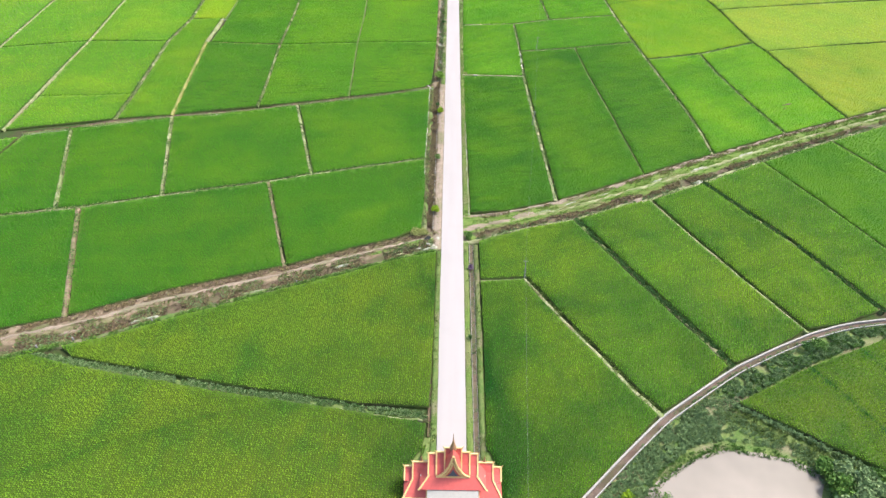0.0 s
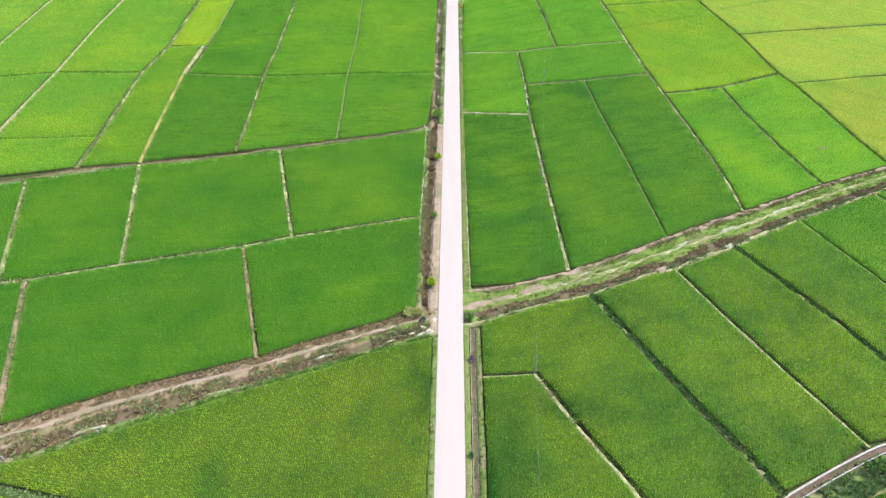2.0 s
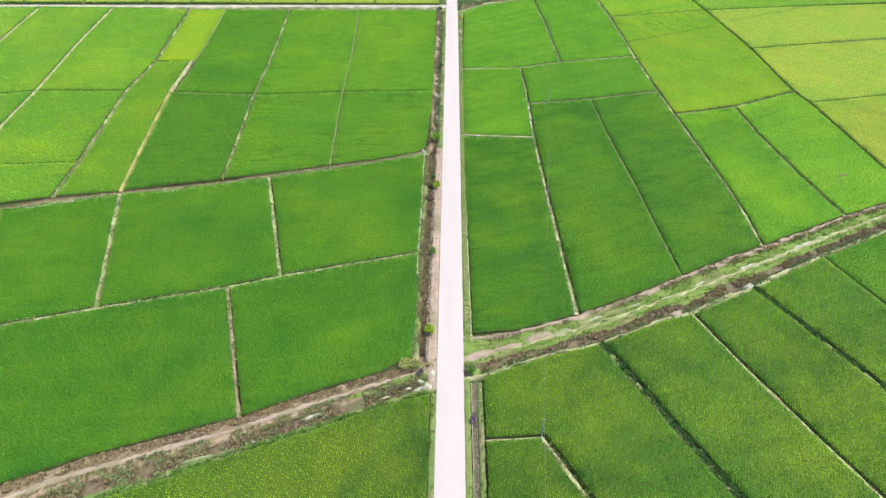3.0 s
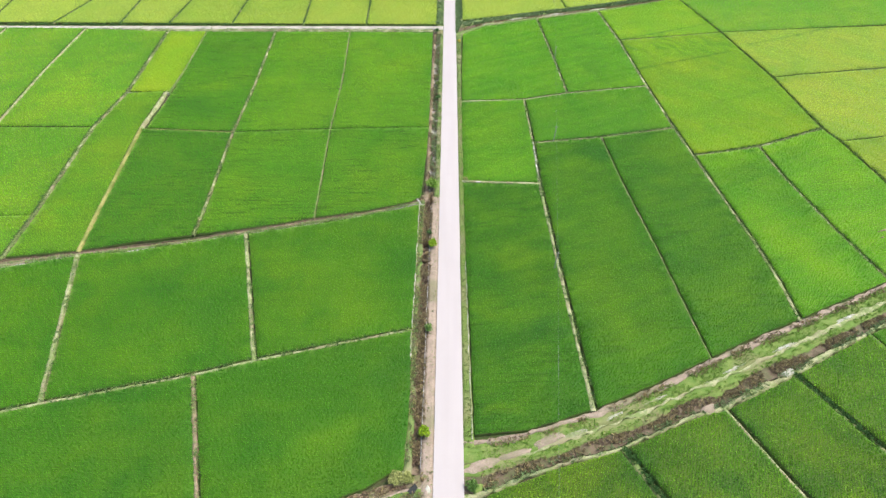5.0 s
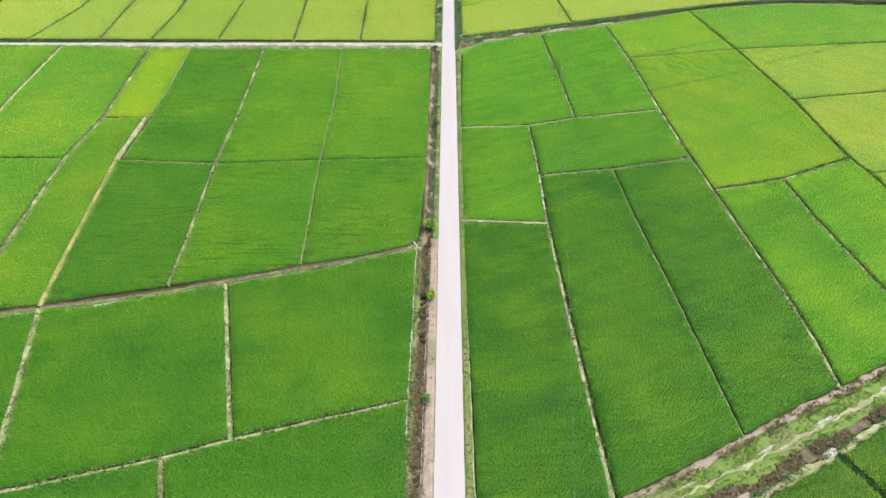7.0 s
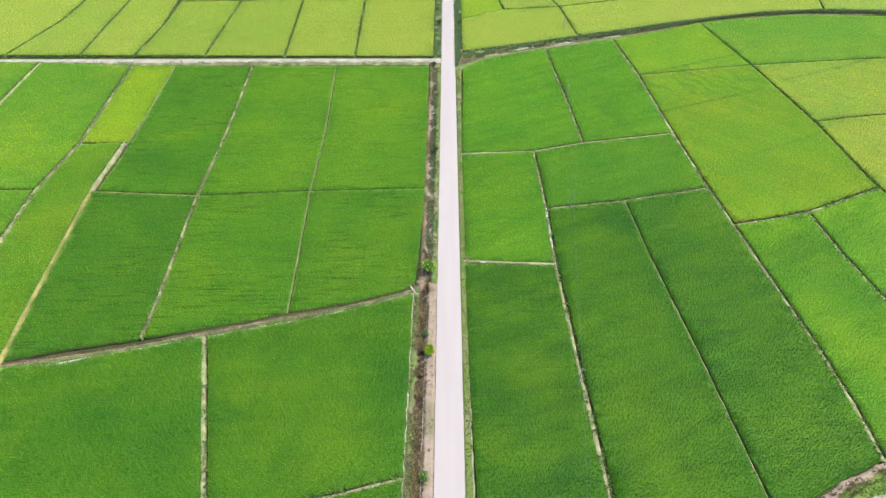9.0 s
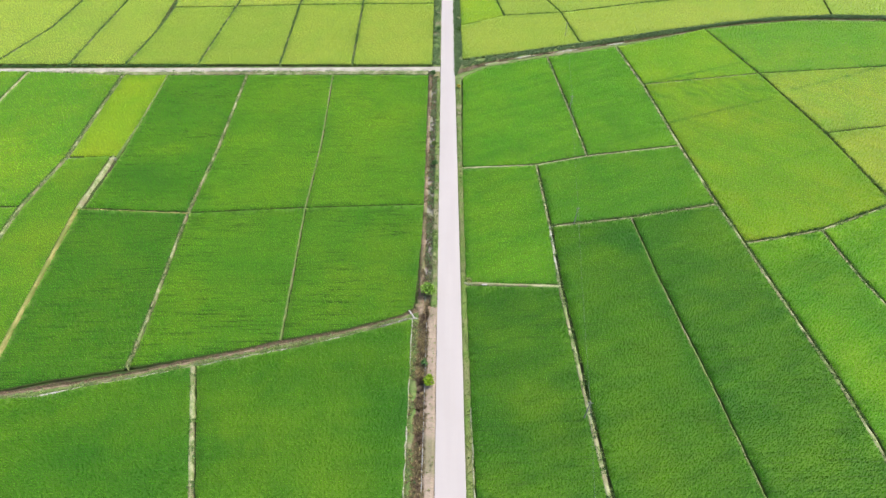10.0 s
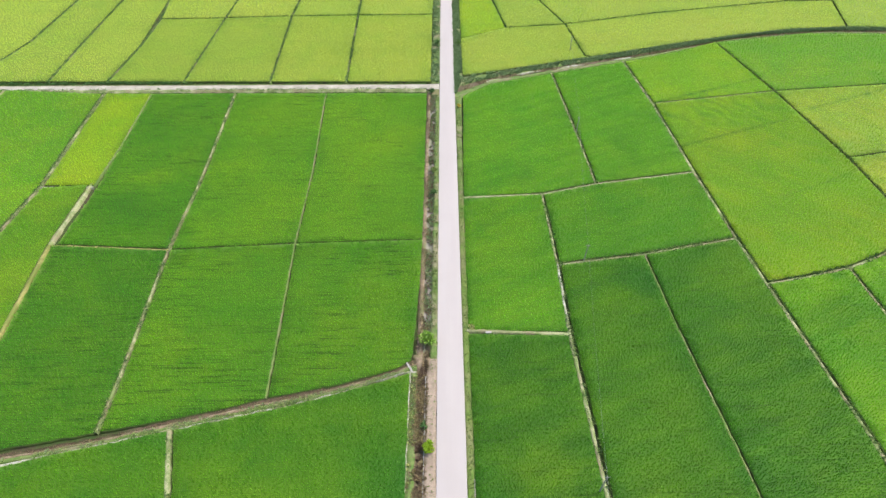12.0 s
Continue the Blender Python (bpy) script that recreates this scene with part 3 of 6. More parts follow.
    me.loops.foreach_set("vertex_index", tris.ravel())
    me.polygons.add(len(tris))
    me.polygons.foreach_set("loop_start", np.arange(0, tris.size, 3, dtype=np.int32))
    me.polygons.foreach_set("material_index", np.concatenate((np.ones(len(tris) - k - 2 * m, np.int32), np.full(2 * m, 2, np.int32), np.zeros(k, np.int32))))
    me.update(calc_edges=True)
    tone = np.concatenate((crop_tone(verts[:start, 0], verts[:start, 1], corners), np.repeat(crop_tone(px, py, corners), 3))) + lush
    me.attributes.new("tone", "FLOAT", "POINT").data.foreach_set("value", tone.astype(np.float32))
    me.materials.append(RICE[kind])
    me.materials.append(RICE_LOW_SHADED[kind])
    me.materials.append(STALKS_SHADED)
    return tagged(new("rice_paddy", me), label, "rice paddy", "rice paddies along the road", "stuff")

# ---- ground, roads, verges ----
def sheet():
    """One sheet to the horizon: wet soil under the paddies, more farmland all round."""
    edge, along = [-3000, -300, 300, 3000], [-2500, 16, 520, 4000]
    verts = [(x, y, BASE) for y in along for x in edge]
    faces = [(j * 4 + i, j * 4 + i + 1, j * 4 + i + 5, j * 4 + i + 4) for j in range(3) for i in range(3)]
    ob = mesh_ob("ground", verts, faces, SOIL, label="damp dark soil between the paddies and green farmland beyond", category="ground", kind="structure")
    ob.data.materials.append(FARMLAND)
    for number, face in enumerate(ob.data.polygons):
        face.material_index = int(number != 4)
    return ob


sheet()


def slab(name, left, right, top, thick, material, step, label, category):
    """A cast slab between two lines, with a chamfered edge."""
    count = max(2, int((left[-1] - left[0]).length / step))
    a, b = resample(left, count=count), resample(right, count=count)
    verts, faces = [], []
    for p, q in zip(a, b):
        across = (q - p).normalized()
        wave = 0.10 * rough_noise(p.x + p.y, 0, 0.21, 4.0) + 0.05 * rough_noise(p.x + p.y, 0, 0.9, 4.0)
        p, q = p + across * wave, q - across * 0.8 * wave
        for point, z in ((p, top - thick), (p, top - 0.03), (p + across * 0.04, top), (p.lerp(q, 0.5), top + 0.04), (q - across * 0.04, top), (q, top - 0.03), (q, top - thick)):
            verts.append((point.x, point.y, z))
    for i in range(count - 1):
        for j in range(6):
            n = i * 7 + j
            faces.append((n, n + 1, n + 8, n + 7))
    return mesh_ob(name, verts, faces, material, label=label, category=category, kind="structure")


def line(text):
    return spots(text)


slab("road", line("-2.95,66 -2.95,160 -2.85,300 -2.75,460 -2.75,1500"), line("3.25,66 3.25,160 3.1,300 2.95,460 2.95,1500"), 0.22, 0.8, ROAD, 6.0, "long straight pale concrete farm road", "road")
slab("road_forecourt", line("-5.4,-40 -5.4,66"), line("5.6,-40 5.6,66"), 0.21, 0.8, ROAD, 6.0, "wider pale concrete forecourt under the gate", "road")
slab("side_road", line("-320,362.9 -172,365.5 -12,368.6 -3.0,368.2"), line("-320,366.2 -172,368.8 -12,372.0 -3.0,372.6"), 0.12, 0.7, TRACK, 6.0, "narrow pale concrete track joining the road", "road")


def strip(name, left, right, profile, material, label, category="verge", **more):
    return profile_strip(name, line(left), line(right), profile, material, label=label, category=category, kind="structure", **more)


BANK = [(0, BASE), (0.12, 0.0), (0.5, 0.1), (0.88, 0.04), (1, BASE)]
FLAT = [(0, BASE), (0.06, 0.04), (0.35, 0.08), (0.65, 0.08), (0.94, 0.1), (1, BASE)]
HOLLOW = [(0, -0.05), (0.15, -0.3), (0.5, -0.5), (0.85, -0.32), (1, -0.05)]

# west of the road, from the gate onwards
strip("verge", "-4.4,70 -4.3,133", "-2.9,70 -2.9,133", FLAT, BANK_GREEN, "grassy road verge with dry patches")
strip("roadside_ditch", "-5.0,74 -5.0,133", "-4.3,74 -4.2,133", HOLLOW, MUD, "shallow muddy roadside ditch", "ditch")
strip("shoulder", "-5.7,134 -5.6,230 -4.8,236", "-2.9,134 -2.85,236", FLAT, EARTH_PINK, "trodden bare earth road shoulder")
strip("roadside_ditch", "-7.4,142 -7.3,231 -8.2,240", "-5.6,142 -5.5,228 -4.4,241", HOLLOW, MUD, "brown roadside ditch full of dry reeds", "ditch")
strip("verge", "-9.2,142 -9.2,232", "-7.2,142 -7.1,232", BANK, BANK_GREEN, "grassy dry bank between ditch and paddy")
strip("shoulder", "-4.6,236 -4.4,364", "-2.85,236 -2.8,364", FLAT, BANK_GREEN, "weedy green road shoulder")
strip("roadside_ditch", "-6.6,238 -6.3,364", "-4.5,238 -4.3,364", HOLLOW, GREY_SILT, "roadside ditch of dry grey silt", "ditch")
strip("verge", "-7.9,236 -7.6,364", "-6.3,236 -6.2,364", BANK, EARTH, "brown earth bank beside the ditch")
strip("verge", "-7.6,363.5 -7.6,368.4", "-2.8,363.5 -2.8,368.2", FLAT, EARTH, "bare earth at the mouth of the side track")
strip("verge", "-6.4,373 -6.2,560", "-2.8,373 -2.75,560", FLAT, BANK_GREEN, "overgrown green road verge")
strip("verge", "-9.6,-70 -9.6,66", "-5.3,-70 -5.3,66", FLAT, BANK_GREEN, "grassy verge beside the forecourt")
strip("verge", "5.5,-70 5.5,66", "20,-70 14,60", FLAT, TURF, "grassy verge beside the forecourt")
strip("verge", "-320,366.0 -172,368.6 -8,371.9", "-320,367.6 -172,370.2 -8,373.2", [(0, BASE), (0.15, 0.13), (0.6, 0.1), (1, BASE)], BANK_GREEN, "weedy grass edge of the side track", wobble=0.6)
strip("verge", "-320,361.6 -172,364.2 -8,367.2", "-320,363.1 -172,365.7 -8,368.8", [(0, BASE), (0.4, 0.1), (0.85, 0.13), (1, BASE)], BANK_PALE, "pale weedy edge of the side track", wobble=0.6)
strip("verge", "-9.35,140 -9.3,175 -9.35,232", "-9.0,140 -8.85,175 -8.92,232", BANK, WHITE_SILT, "thin ragged line of pale silt beside the paddy", wobble=0.45)
strip("verge", "5.0,150 4.75,178 4.45,206", "5.35,150 5.1,178 4.75,206", [(0, BASE), (0.2, 0.16), (0.8, 0.17), (1, BASE)], WHITE_SILT, "thin pale silty edge between verge and paddy", wobble=0.3)
slab("kerb", line("-5.72,143 -5.66,190 -5.6,231"), line("-5.54,143 -5.48,190 -5.42,231"), 0.2, 0.7, POLE_GREY, 4.0, "straight thin concrete edging between ditch and shoulder", "kerb")
strip("verge", "-9.8,64.5 -5.6,73.5", "-5.1,64.5 -4.2,73.5", FLAT, BANK_GREEN, "grassy corner of the verge beside the gate")
# east of the road
strip("verge", "5.4,64.5 6.6,74", "10.2,64.5 7.7,74", FLAT, BANK_GREEN, "grassy corner of the verge beside the gate")
strip("verge", "3.2,66 3.2,137", "4.7,66 4.7,137", FLAT, TURF, "mown bright green grass verge")
strip("verge", "6.0,66 6.1,136", "7.6,66 7.5,136", BANK, BANK_GREEN, "grassy bank beside the paddy")
strip("verge", "3.2,148 3.1,202 3.05,300", "5.6,148 5.0,202 4.8,300", FLAT, TURF, "bright green grass verge")
strip("verge", "3.05,300 2.95,362", "4.7,300 5.6,362", FLAT, BANK_GREEN, "weedy road verge with dry patches")
strip("verge", "2.95,362 2.95,560", "6.4,378 6.2,560", FLAT, BANK_GREEN, "overgrown green road verge")


def channel(name, left, right, label, wall=0.18, deep=0.55, top=0.12, bed=None):
    """A cast concrete ditch: two walls with flat tops and a bed of silt."""
    thing = tagged(new(name), label, "irrigation channel")
    count = max(2, int(sum((b - a).length for a, b in zip(left, left[1:])) / 2.0))
    a, b = resample(left, count=count), resample(right, count=count)
    for side, outer, inner, wall in (("channel_wall", a, b, wall), ("channel_wall", b, a, wall * 0.55)):
        verts, faces = [], []
        for p, q in zip(outer, inner):
            w = (q - p).normalized() * wall
            for point, z in ((p, BASE), (p, top), (p + w, top), (p + w, top - deep)):
                verts.append((point.x, point.y, z + 0.015 * rough_noise(point.x, point.y, 0.5)))
        for i in range(count - 1):
            for j in range(3):
                n = i * 4 + j
                faces.append((n, n + 1, n + 5, n + 4))
        mesh_ob(side, verts, faces, CONCRETE, thing)
    verts = [(v.x, v.y, top - deep + 0.05) for p, q in zip(a, b) for v in (p.lerp(q, 0.05), p.lerp(q, 0.95))]
    mesh_ob("channel_bed", verts, [(2 * i, 2 * i + 1, 2 * i + 3, 2 * i + 2) for i in range(count - 1)], bed or WET_SILT, thing, "brown silt bed")
    return thing


channel("irrigation_channel", line("4.8,66 4.9,136"), line("5.9,66 6.0,136"), "narrow concrete roadside irrigation channel with silt", 0.1, 0.3, 0.1, MUD)
mid = resample(spots("ch.a ch.b ch.c ch.d ch.e ch.f ch.g ch.h ch.i ch.j ch.k 180,113"), 4.0)
out = sides(mid)
channel("irrigation_channel", [p - s * 0.95 for p, s in zip(mid, out)], [p + s * 0.95 for p, s in zip(mid, out)], "curving pale concrete irrigation channel between paddies", 0.38, 0.7, 0.25)


# ---- the earth canals: strips side by side between two crop edges ----
def canal(upper, lower, bands, wobble=1.0):
    def wander(p, number):
        return 0.0 if number in (0, len(bands)) else 0.10 * rough_noise(p.x, p.y, 0.07, 2.0 * number) + 0.05 * rough_noise(p.x, p.y, 0.25, 2.0 * number)

    a, b = spots(upper), spots(lower)
    count = 90
    a, b = resample(a, count=count), resample(b, count=count)
    for number, (name, start, end, profile, material, label, category) in enumerate(bands):
        profile_strip(name, [p.lerp(q, start + wander(p, number)) for p, q in zip(a, b)], [p.lerp(q, end + wander(p, number + 1)) for p, q in zip(a, b)], profile, material, 1.0, wobble, 0.14, label=label, category=category, kind="structure")


canal("cw.ua cw.ub cw.uc cw.ud cw.ue cw.uf cw.ug cw.uh cw.ui -2.9,142.5", "sw.la sw.lb sw.lc sw.ld sw.le sw.lf sw.lg sw.lh sw.li sw.lj -2.9,134", [
    ("canal_bank", -0.04, 0.24, BANK, EARTH, "rough brown earth bank of the canal", "canal bank"),
    ("dirt_track", 0.2, 0.36, [(0, -0.3), (0.25, 0.04), (0.75, 0.05), (1, -0.3)], EARTH_PINK, "trodden pale dirt track along the canal", "track"),
    ("canal_bank", 0.32, 0.58, BANK, EARTH, "rough bank of bare earth and weeds", "canal bank"),
    ("canal_ditch", 0.52, 0.9, HOLLOW, MUD, "dark muddy irrigation ditch", "ditch"),
    ("canal_bank", 0.86, 1.03, BANK, BANK_GREEN, "narrow grassy bank beside the paddy", "canal bank")])
canal("3.1,149.5 ce.ua ce.ub ce.uc ce.ud ce.ue ce.uf ce.ug ce.uh ce.ui ce.uj ce.uk", "3.1,137 ce.la ce.lb ce.lc ce.ld ce.le ce.lf ce.lg ce.lh ce.li ce.lj", [
    ("canal_bank", -0.04, 0.11, BANK, EARTH_PINK, "pale brown earth bank of the canal", "canal bank"),
    ("canal_bank", 0.07, 0.42, BANK, TURF, "grassy strip beside the canal track", "canal bank"),
    ("dirt_track", 0.4, 0.49, [(0, -0.1), (0.2, 0.08), (0.8, 0.08), (1, -0.1)], BANK_PALE, "pale silty track along the canal", "track"),
    ("canal_bank", 0.47, 0.68, BANK, TURF, "grassy strip beside the ditch", "canal bank"),
    ("canal_ditch", 0.64, 0.9, HOLLOW, MUD, "dark muddy irrigation ditch", "ditch"),
    ("canal_bank", 0.91, 1.02, BANK, BANK_PALE, "pale dry bank beside the paddy", "canal bank")])
canal("2.9,377 cn.ua cn.ub cn.uc cn.ud cn.ue cn.uf cn.ug cn.uh cn.ui", "2.9,361 cn.la cn.lb cn.lc cn.ld cn.le cn.lf cn.lg cn.lh cn.li", [
    ("canal_bank", -0.02, 0.5, BANK, BANK_GREEN, "overgrown green canal bank", "canal bank"),
    ("canal_ditch", 0.45, 0.72, HOLLOW, MUD, "dark muddy irrigation ditch", "ditch"),
    ("canal_bank", 0.68, 1.02, BANK, BANK_GREEN, "grassy bank beside the paddy", "canal bank")])
canal("dw.m0 dw.m1 dw.m2 dw.m3 dw.m4 dw.md dw.me dw.mf dw.mg dw.mh -7.6,236", "dw.n0 dw.n1 dw.n2 dw.nb dw.nc dw.nd dw.ne dw.nf dw.ng dw.nh -7.6,232", [
    ("canal_ditch", -0.06, 0.32, HOLLOW, MUD, "narrow brown irrigation ditch", "ditch"),
    ("canal_bank", 0.26, 0.52, BANK, EARTH, "brown earth bank of the ditch", "canal bank"),
    ("canal_bank", 0.46, 0.84, BANK, BANK_GREEN, "weedy green bank of the ditch", "canal bank"),
    ("canal_bank", 0.8, 1.05, BANK, WHITE_SILT, "pale silty bank beside the paddy", "canal bank")], 0.45)

# spoil and silt heaped in low flat mounds
def mound(x, y, long, wide, turn, material, label, high=0.16, seed=0):
    verts, faces, rings, around = [(x, y, high)], [], 4, 22
    c, s = math.cos(radians(turn)), math.sin(radians(turn))
    for r in range(1, rings + 1):
        for k in range(around):
            w = 6.283 * k / around
            size = (r / rings) * (1 + 0.45 * rough_noise(math.cos(w) * 1.4 + x, math.sin(w) * 1.4 + y, 1.0, seed + 0.5))
            u, v = math.cos(w) * size * long / 2, math.sin(w) * size * wide / 2
            px, py = x + u * c - v * s, y + u * s + v * c
            verts.append((px, py, high * (1 - (r / rings) ** 2) + (0.06 * rough_noise(px, py, 1.2) if r < rings else -0.25)))
    faces += [(0, 1 + k, 1 + (k + 1) % around) for k in range(around)]
    for r in range(rings - 1):
        for k in range(around):
            n, m = 1 + r * around + k, 1 + r * around + (k + 1) % around
            faces.append((n, n + around, m + around, m))
    return mesh_ob("silt_patch", verts, faces, material, label=label, category="silt", kind="structure", smooth=True)


BARE = ((129.0, 221.4, 7.0, 0.9, 18), (126.5, 217.9, 2.4, 0.8, 30))
PALE, TRODDEN = "patch of pale silt beside the canal", "trodden bare earth at the canal mouth"
WEST_PATCHES = (
    (-5.0, 135.0, 2.6, 2.2, 10, WHITE_SILT, PALE),
    (-7.2, 134.0, 2.8, 1.1, 30, WHITE_SILT, PALE),
    (-6.6, 136.3, 2.2, 1.2, -15, WHITE_SILT, PALE),
    (-9.4, 134.2, 1.8, 0.8, 15, WHITE_SILT, PALE),
    (-4.0, 138.6, 1.4, 2.6, 5, WHITE_SILT, PALE),
    (-4.2, 136.8, 2.2, 4.5, 0, EARTH_PINK, TRODDEN),
    (-14.5, 131.6, 3.0, 0.6, 22, BANK_PALE, PALE),
    (-10.5, 136.6, 13.0, 2.6, 20, TURF, "grass at the canal mouth"),
    (-20.0, 132.4, 9.0, 1.4, 22, TURF, "grass beside the canal track"),
    (-30.0, 126.6, 6.0, 0.9, 22, WHITE_SILT, PALE),
    (-52.0, 116.0, 7.0, 1.0, 22, WHITE_SILT, PALE),
    (-76.0, 106.2, 8.0, 1.0, 22, WHITE_SILT, PALE),
    (-93.0, 101.5, 6.0, 1.2, 20, EARTH_PINK, PALE),
    (-6.2, 235.6, 4.0, 4.6, 70, EARTH, "bare earth where the ditches meet"),
    (-77.8, 273.4, 2.6, 3.0, 60, EARTH_PINK, "trodden bare earth where bunds meet"),
)
EAST_PATCHES = (
    (6.5, 147.6, 6.5, 1.6, 10, TURF, "grass at the canal mouth"),
    (5.6, 139.2, 3.0, 2.4, 15, TURF, "grass at the canal mouth"),
    (7.0, 144.0, 9.5, 2.8, 17, EARTH_PINK, TRODDEN),
    (13.5, 146.6, 9.0, 1.8, 20, EARTH_PINK, TRODDEN),
    (21.5, 150.2, 8.0, 2.6, 24, EARTH_PINK, TRODDEN),
    (27.5, 151.8, 7.0, 1.5, 24, WHITE_SILT, PALE),
    (36.5, 156.2, 6.5, 1.0, 26, WHITE_SILT, PALE),
    (46.5, 160.6, 8.0, 0.9, 26, WHITE_SILT, PALE),
    (58.0, 158.5, 5.0, 2.2, 28, EARTH_PINK, PALE),
    (67.0, 169.6, 9.0, 0.9, 27, WHITE_SILT, PALE),
    (82.0, 176.6, 9.0, 1.0, 26, WHITE_SILT, PALE),
    (79.5, 168.6, 5.0, 2.0, 28, WHITE_SILT, PALE),
    (101.0, 186.0, 8.0, 1.1, 26, WHITE_SILT, PALE),
    (19.0, 376.2, 9.0, 1.6, 24, WHITE_SILT, PALE),
    (33.0, 383.0, 10.0, 1.5, 20, WHITE_SILT, PALE),
    (52.0, 389.0, 12.0, 1.6, 18, WHITE_SILT, PALE),
    (75.0, 396.5, 10.0, 1.3, 19, WHITE_SILT, PALE),
)
for number, (x, y, long, wide, turn, material, label) in enumerate(WEST_PATCHES + EAST_PATCHES):
    mound(x, y, long, wide, turn, material, label, 0.3 if label == TRODDEN else 0.2, number * 1.7)

for x, y, long, wide, turn in BARE:
    mound(x, y, long, wide, turn, EARTH, "bare trampled patch in the crop", 0.72, x)

# ---- bunds ----
for text, width, material in (
        ("cw.h0 cw.h1 cw.h2 cw.h3 cw.h4 cw.h5 cw.h6 cw.h7", 0.7, BANK_PALE),
        ("cw.h3 cw.uc", 1.1, EARTH), ("cw.h5 cw.ug", 0.8, EARTH), ("cw.v3 cw.h2", 0.9, BANK_PALE), ("cw.v4 cw.h4", 0.9, BANK_PALE), ("dw.nd cw.h6", 0.9, BANK_PALE),
        ("nw.c0 nw.c1 nw.c2 nw.c3 nw.c4 nw.c5", 0.44, BANK_PALE), ("nw.d0 nw.d1 nw.d2 nw.d3 nw.d4", 0.3, BANK_GREEN),
        ("nw.y0 nw.y1 nw.y2", 0.9, BANK_DRY), ("nw.y2 nw.y3", 1.2, BANK_PALE), ("nw.x3 nw.x4 nw.x5", 0.3, BANK_GREEN), ("nw.b3 nw.x3", 0.6, WHITE_SILT),
        ("nw.b0 nw.b1 nw.b2 nw.b3 nw.b4 nw.b5", 0.7, BANK_PALE), ("fw.z0 fw.z1 fw.z2 fw.z3 fw.z4", 0.7, BANK_PALE), ("fw.y0 fw.y1 fw.y2", 0.7, BANK_PALE),
        ("nw.y2 nw.c3", 0.5, BANK_DRY), ("nw.c3 nw.d2 nw.r2", 0.32, BANK_PALE), ("fw.y0 fw.z2 nw.b2", 0.4, BANK_GREEN),
        ("ne.p0 ne.p1 ne.p2", 0.5, BANK_PALE), ("ne.q0 ne.q1 ne.q2 ne.q3 ne.q4 ne.q5 ne.q6 ne.q7", 1.0, BANK_PALE), ("er.a4 ne.r0 ne.p2 ne.q2", 0.7, BANK_PALE),
        ("ne.r0 ne.s1", 0.6, BANK_PALE), ("ne.s1 ne.s2", 0.8, WHITE_SILT), ("ne.s2 ne.s3 ne.s4 ne.s5", 1.0, BANK_PALE), ("ne.s1 ne.t1 ne.q3", 0.7, BANK_PALE), ("er.a2 ne.s2", 0.9, BANK_PALE),
        ("ne.t1 ne.v1 ne.v2 ne.v3 ne.v4", 0.36, BANK_GREEN), ("ne.q4 ne.w1 ne.w2 ne.w3", 0.8, BANK_PALE), ("ne.w2 ne.x1 ne.x2 ne.x3", 0.6, BANK_PALE),
        ("fe.o0 fe.o1 fe.o2 ne.w3 fe.o3 fe.o4 fe.o5 fe.o6", 0.6, BANK_DRY), ("ne.q1 fe.o1", 0.5, BANK_PALE), ("fe.o1 fe.n1", 0.4, BANK_GREEN), ("fe.o2 fe.m1 fe.m2", 0.4, BANK_GREEN), ("fe.o3 fe.l1 fe.l2", 0.4, BANK_GREEN),
        ("se.e0 se.e1", 0.6, BANK_PALE), ("se.e1 se.k1 se.k2 se.k3 se.k4", 1.1, BANK_PALE), ("ce.lc se.l1 se.l2 se.l3 se.l4", 1.2, BANK_GREEN),
        ("ce.le se.m1 se.m2 se.m3 se.m4", 0.8, BANK_PALE), ("ce.lf se.n1 se.n2 se.n3", 0.9, BANK_GREEN), ("ce.lg se.o1 se.o2 se.o3", 0.5, BANK_GREEN), ("ce.lh se.p1 se.p2", 0.5, BANK_GREEN)):
    bund(text, width, 0.12 if text[:2] == "fe" else 0.22 if text[:2] == "fw" or text[:4] in ("nw.b", "nw.c", "nw.d") else 0.34, material)
bund("-88.1,91.2 -71.1,88.0 -50.6,84.1 -34.9,81.9 -19.7,79.5 -6.0,77.9", 0.3, 0.2, BANK_PALE, "pale dry edge of the overgrown ditch", 0.8)
bund("sw.g0 sw.g1 sw.g2 sw.g3 sw.g4 sw.g5 sw.g6", 1.7, 0.05, BANK_GREEN, "overgrown ditch bank with tall green grass", 0.35)
FAR_BUNDS = ("br.q1 br.p1 br.p1b", "br.q2 br.p2 br.p2b", "br.q3 br.p3 br.p3a br.p3b", "br.q4 br.p4 br.p4b", "br.q5 br.p5 br.p5b", "br.q6 br.p6 br.p6b", "br.p3a br.p4 br.p5 br.p6 br.p7",
             "bc.d bc.e bc.f bc.g", "bc.c bc.d", "bc.h bc.e bc.i")
for text in FAR_BUNDS:
    bund(text, 0.7, 0.1, BANK_GREEN)

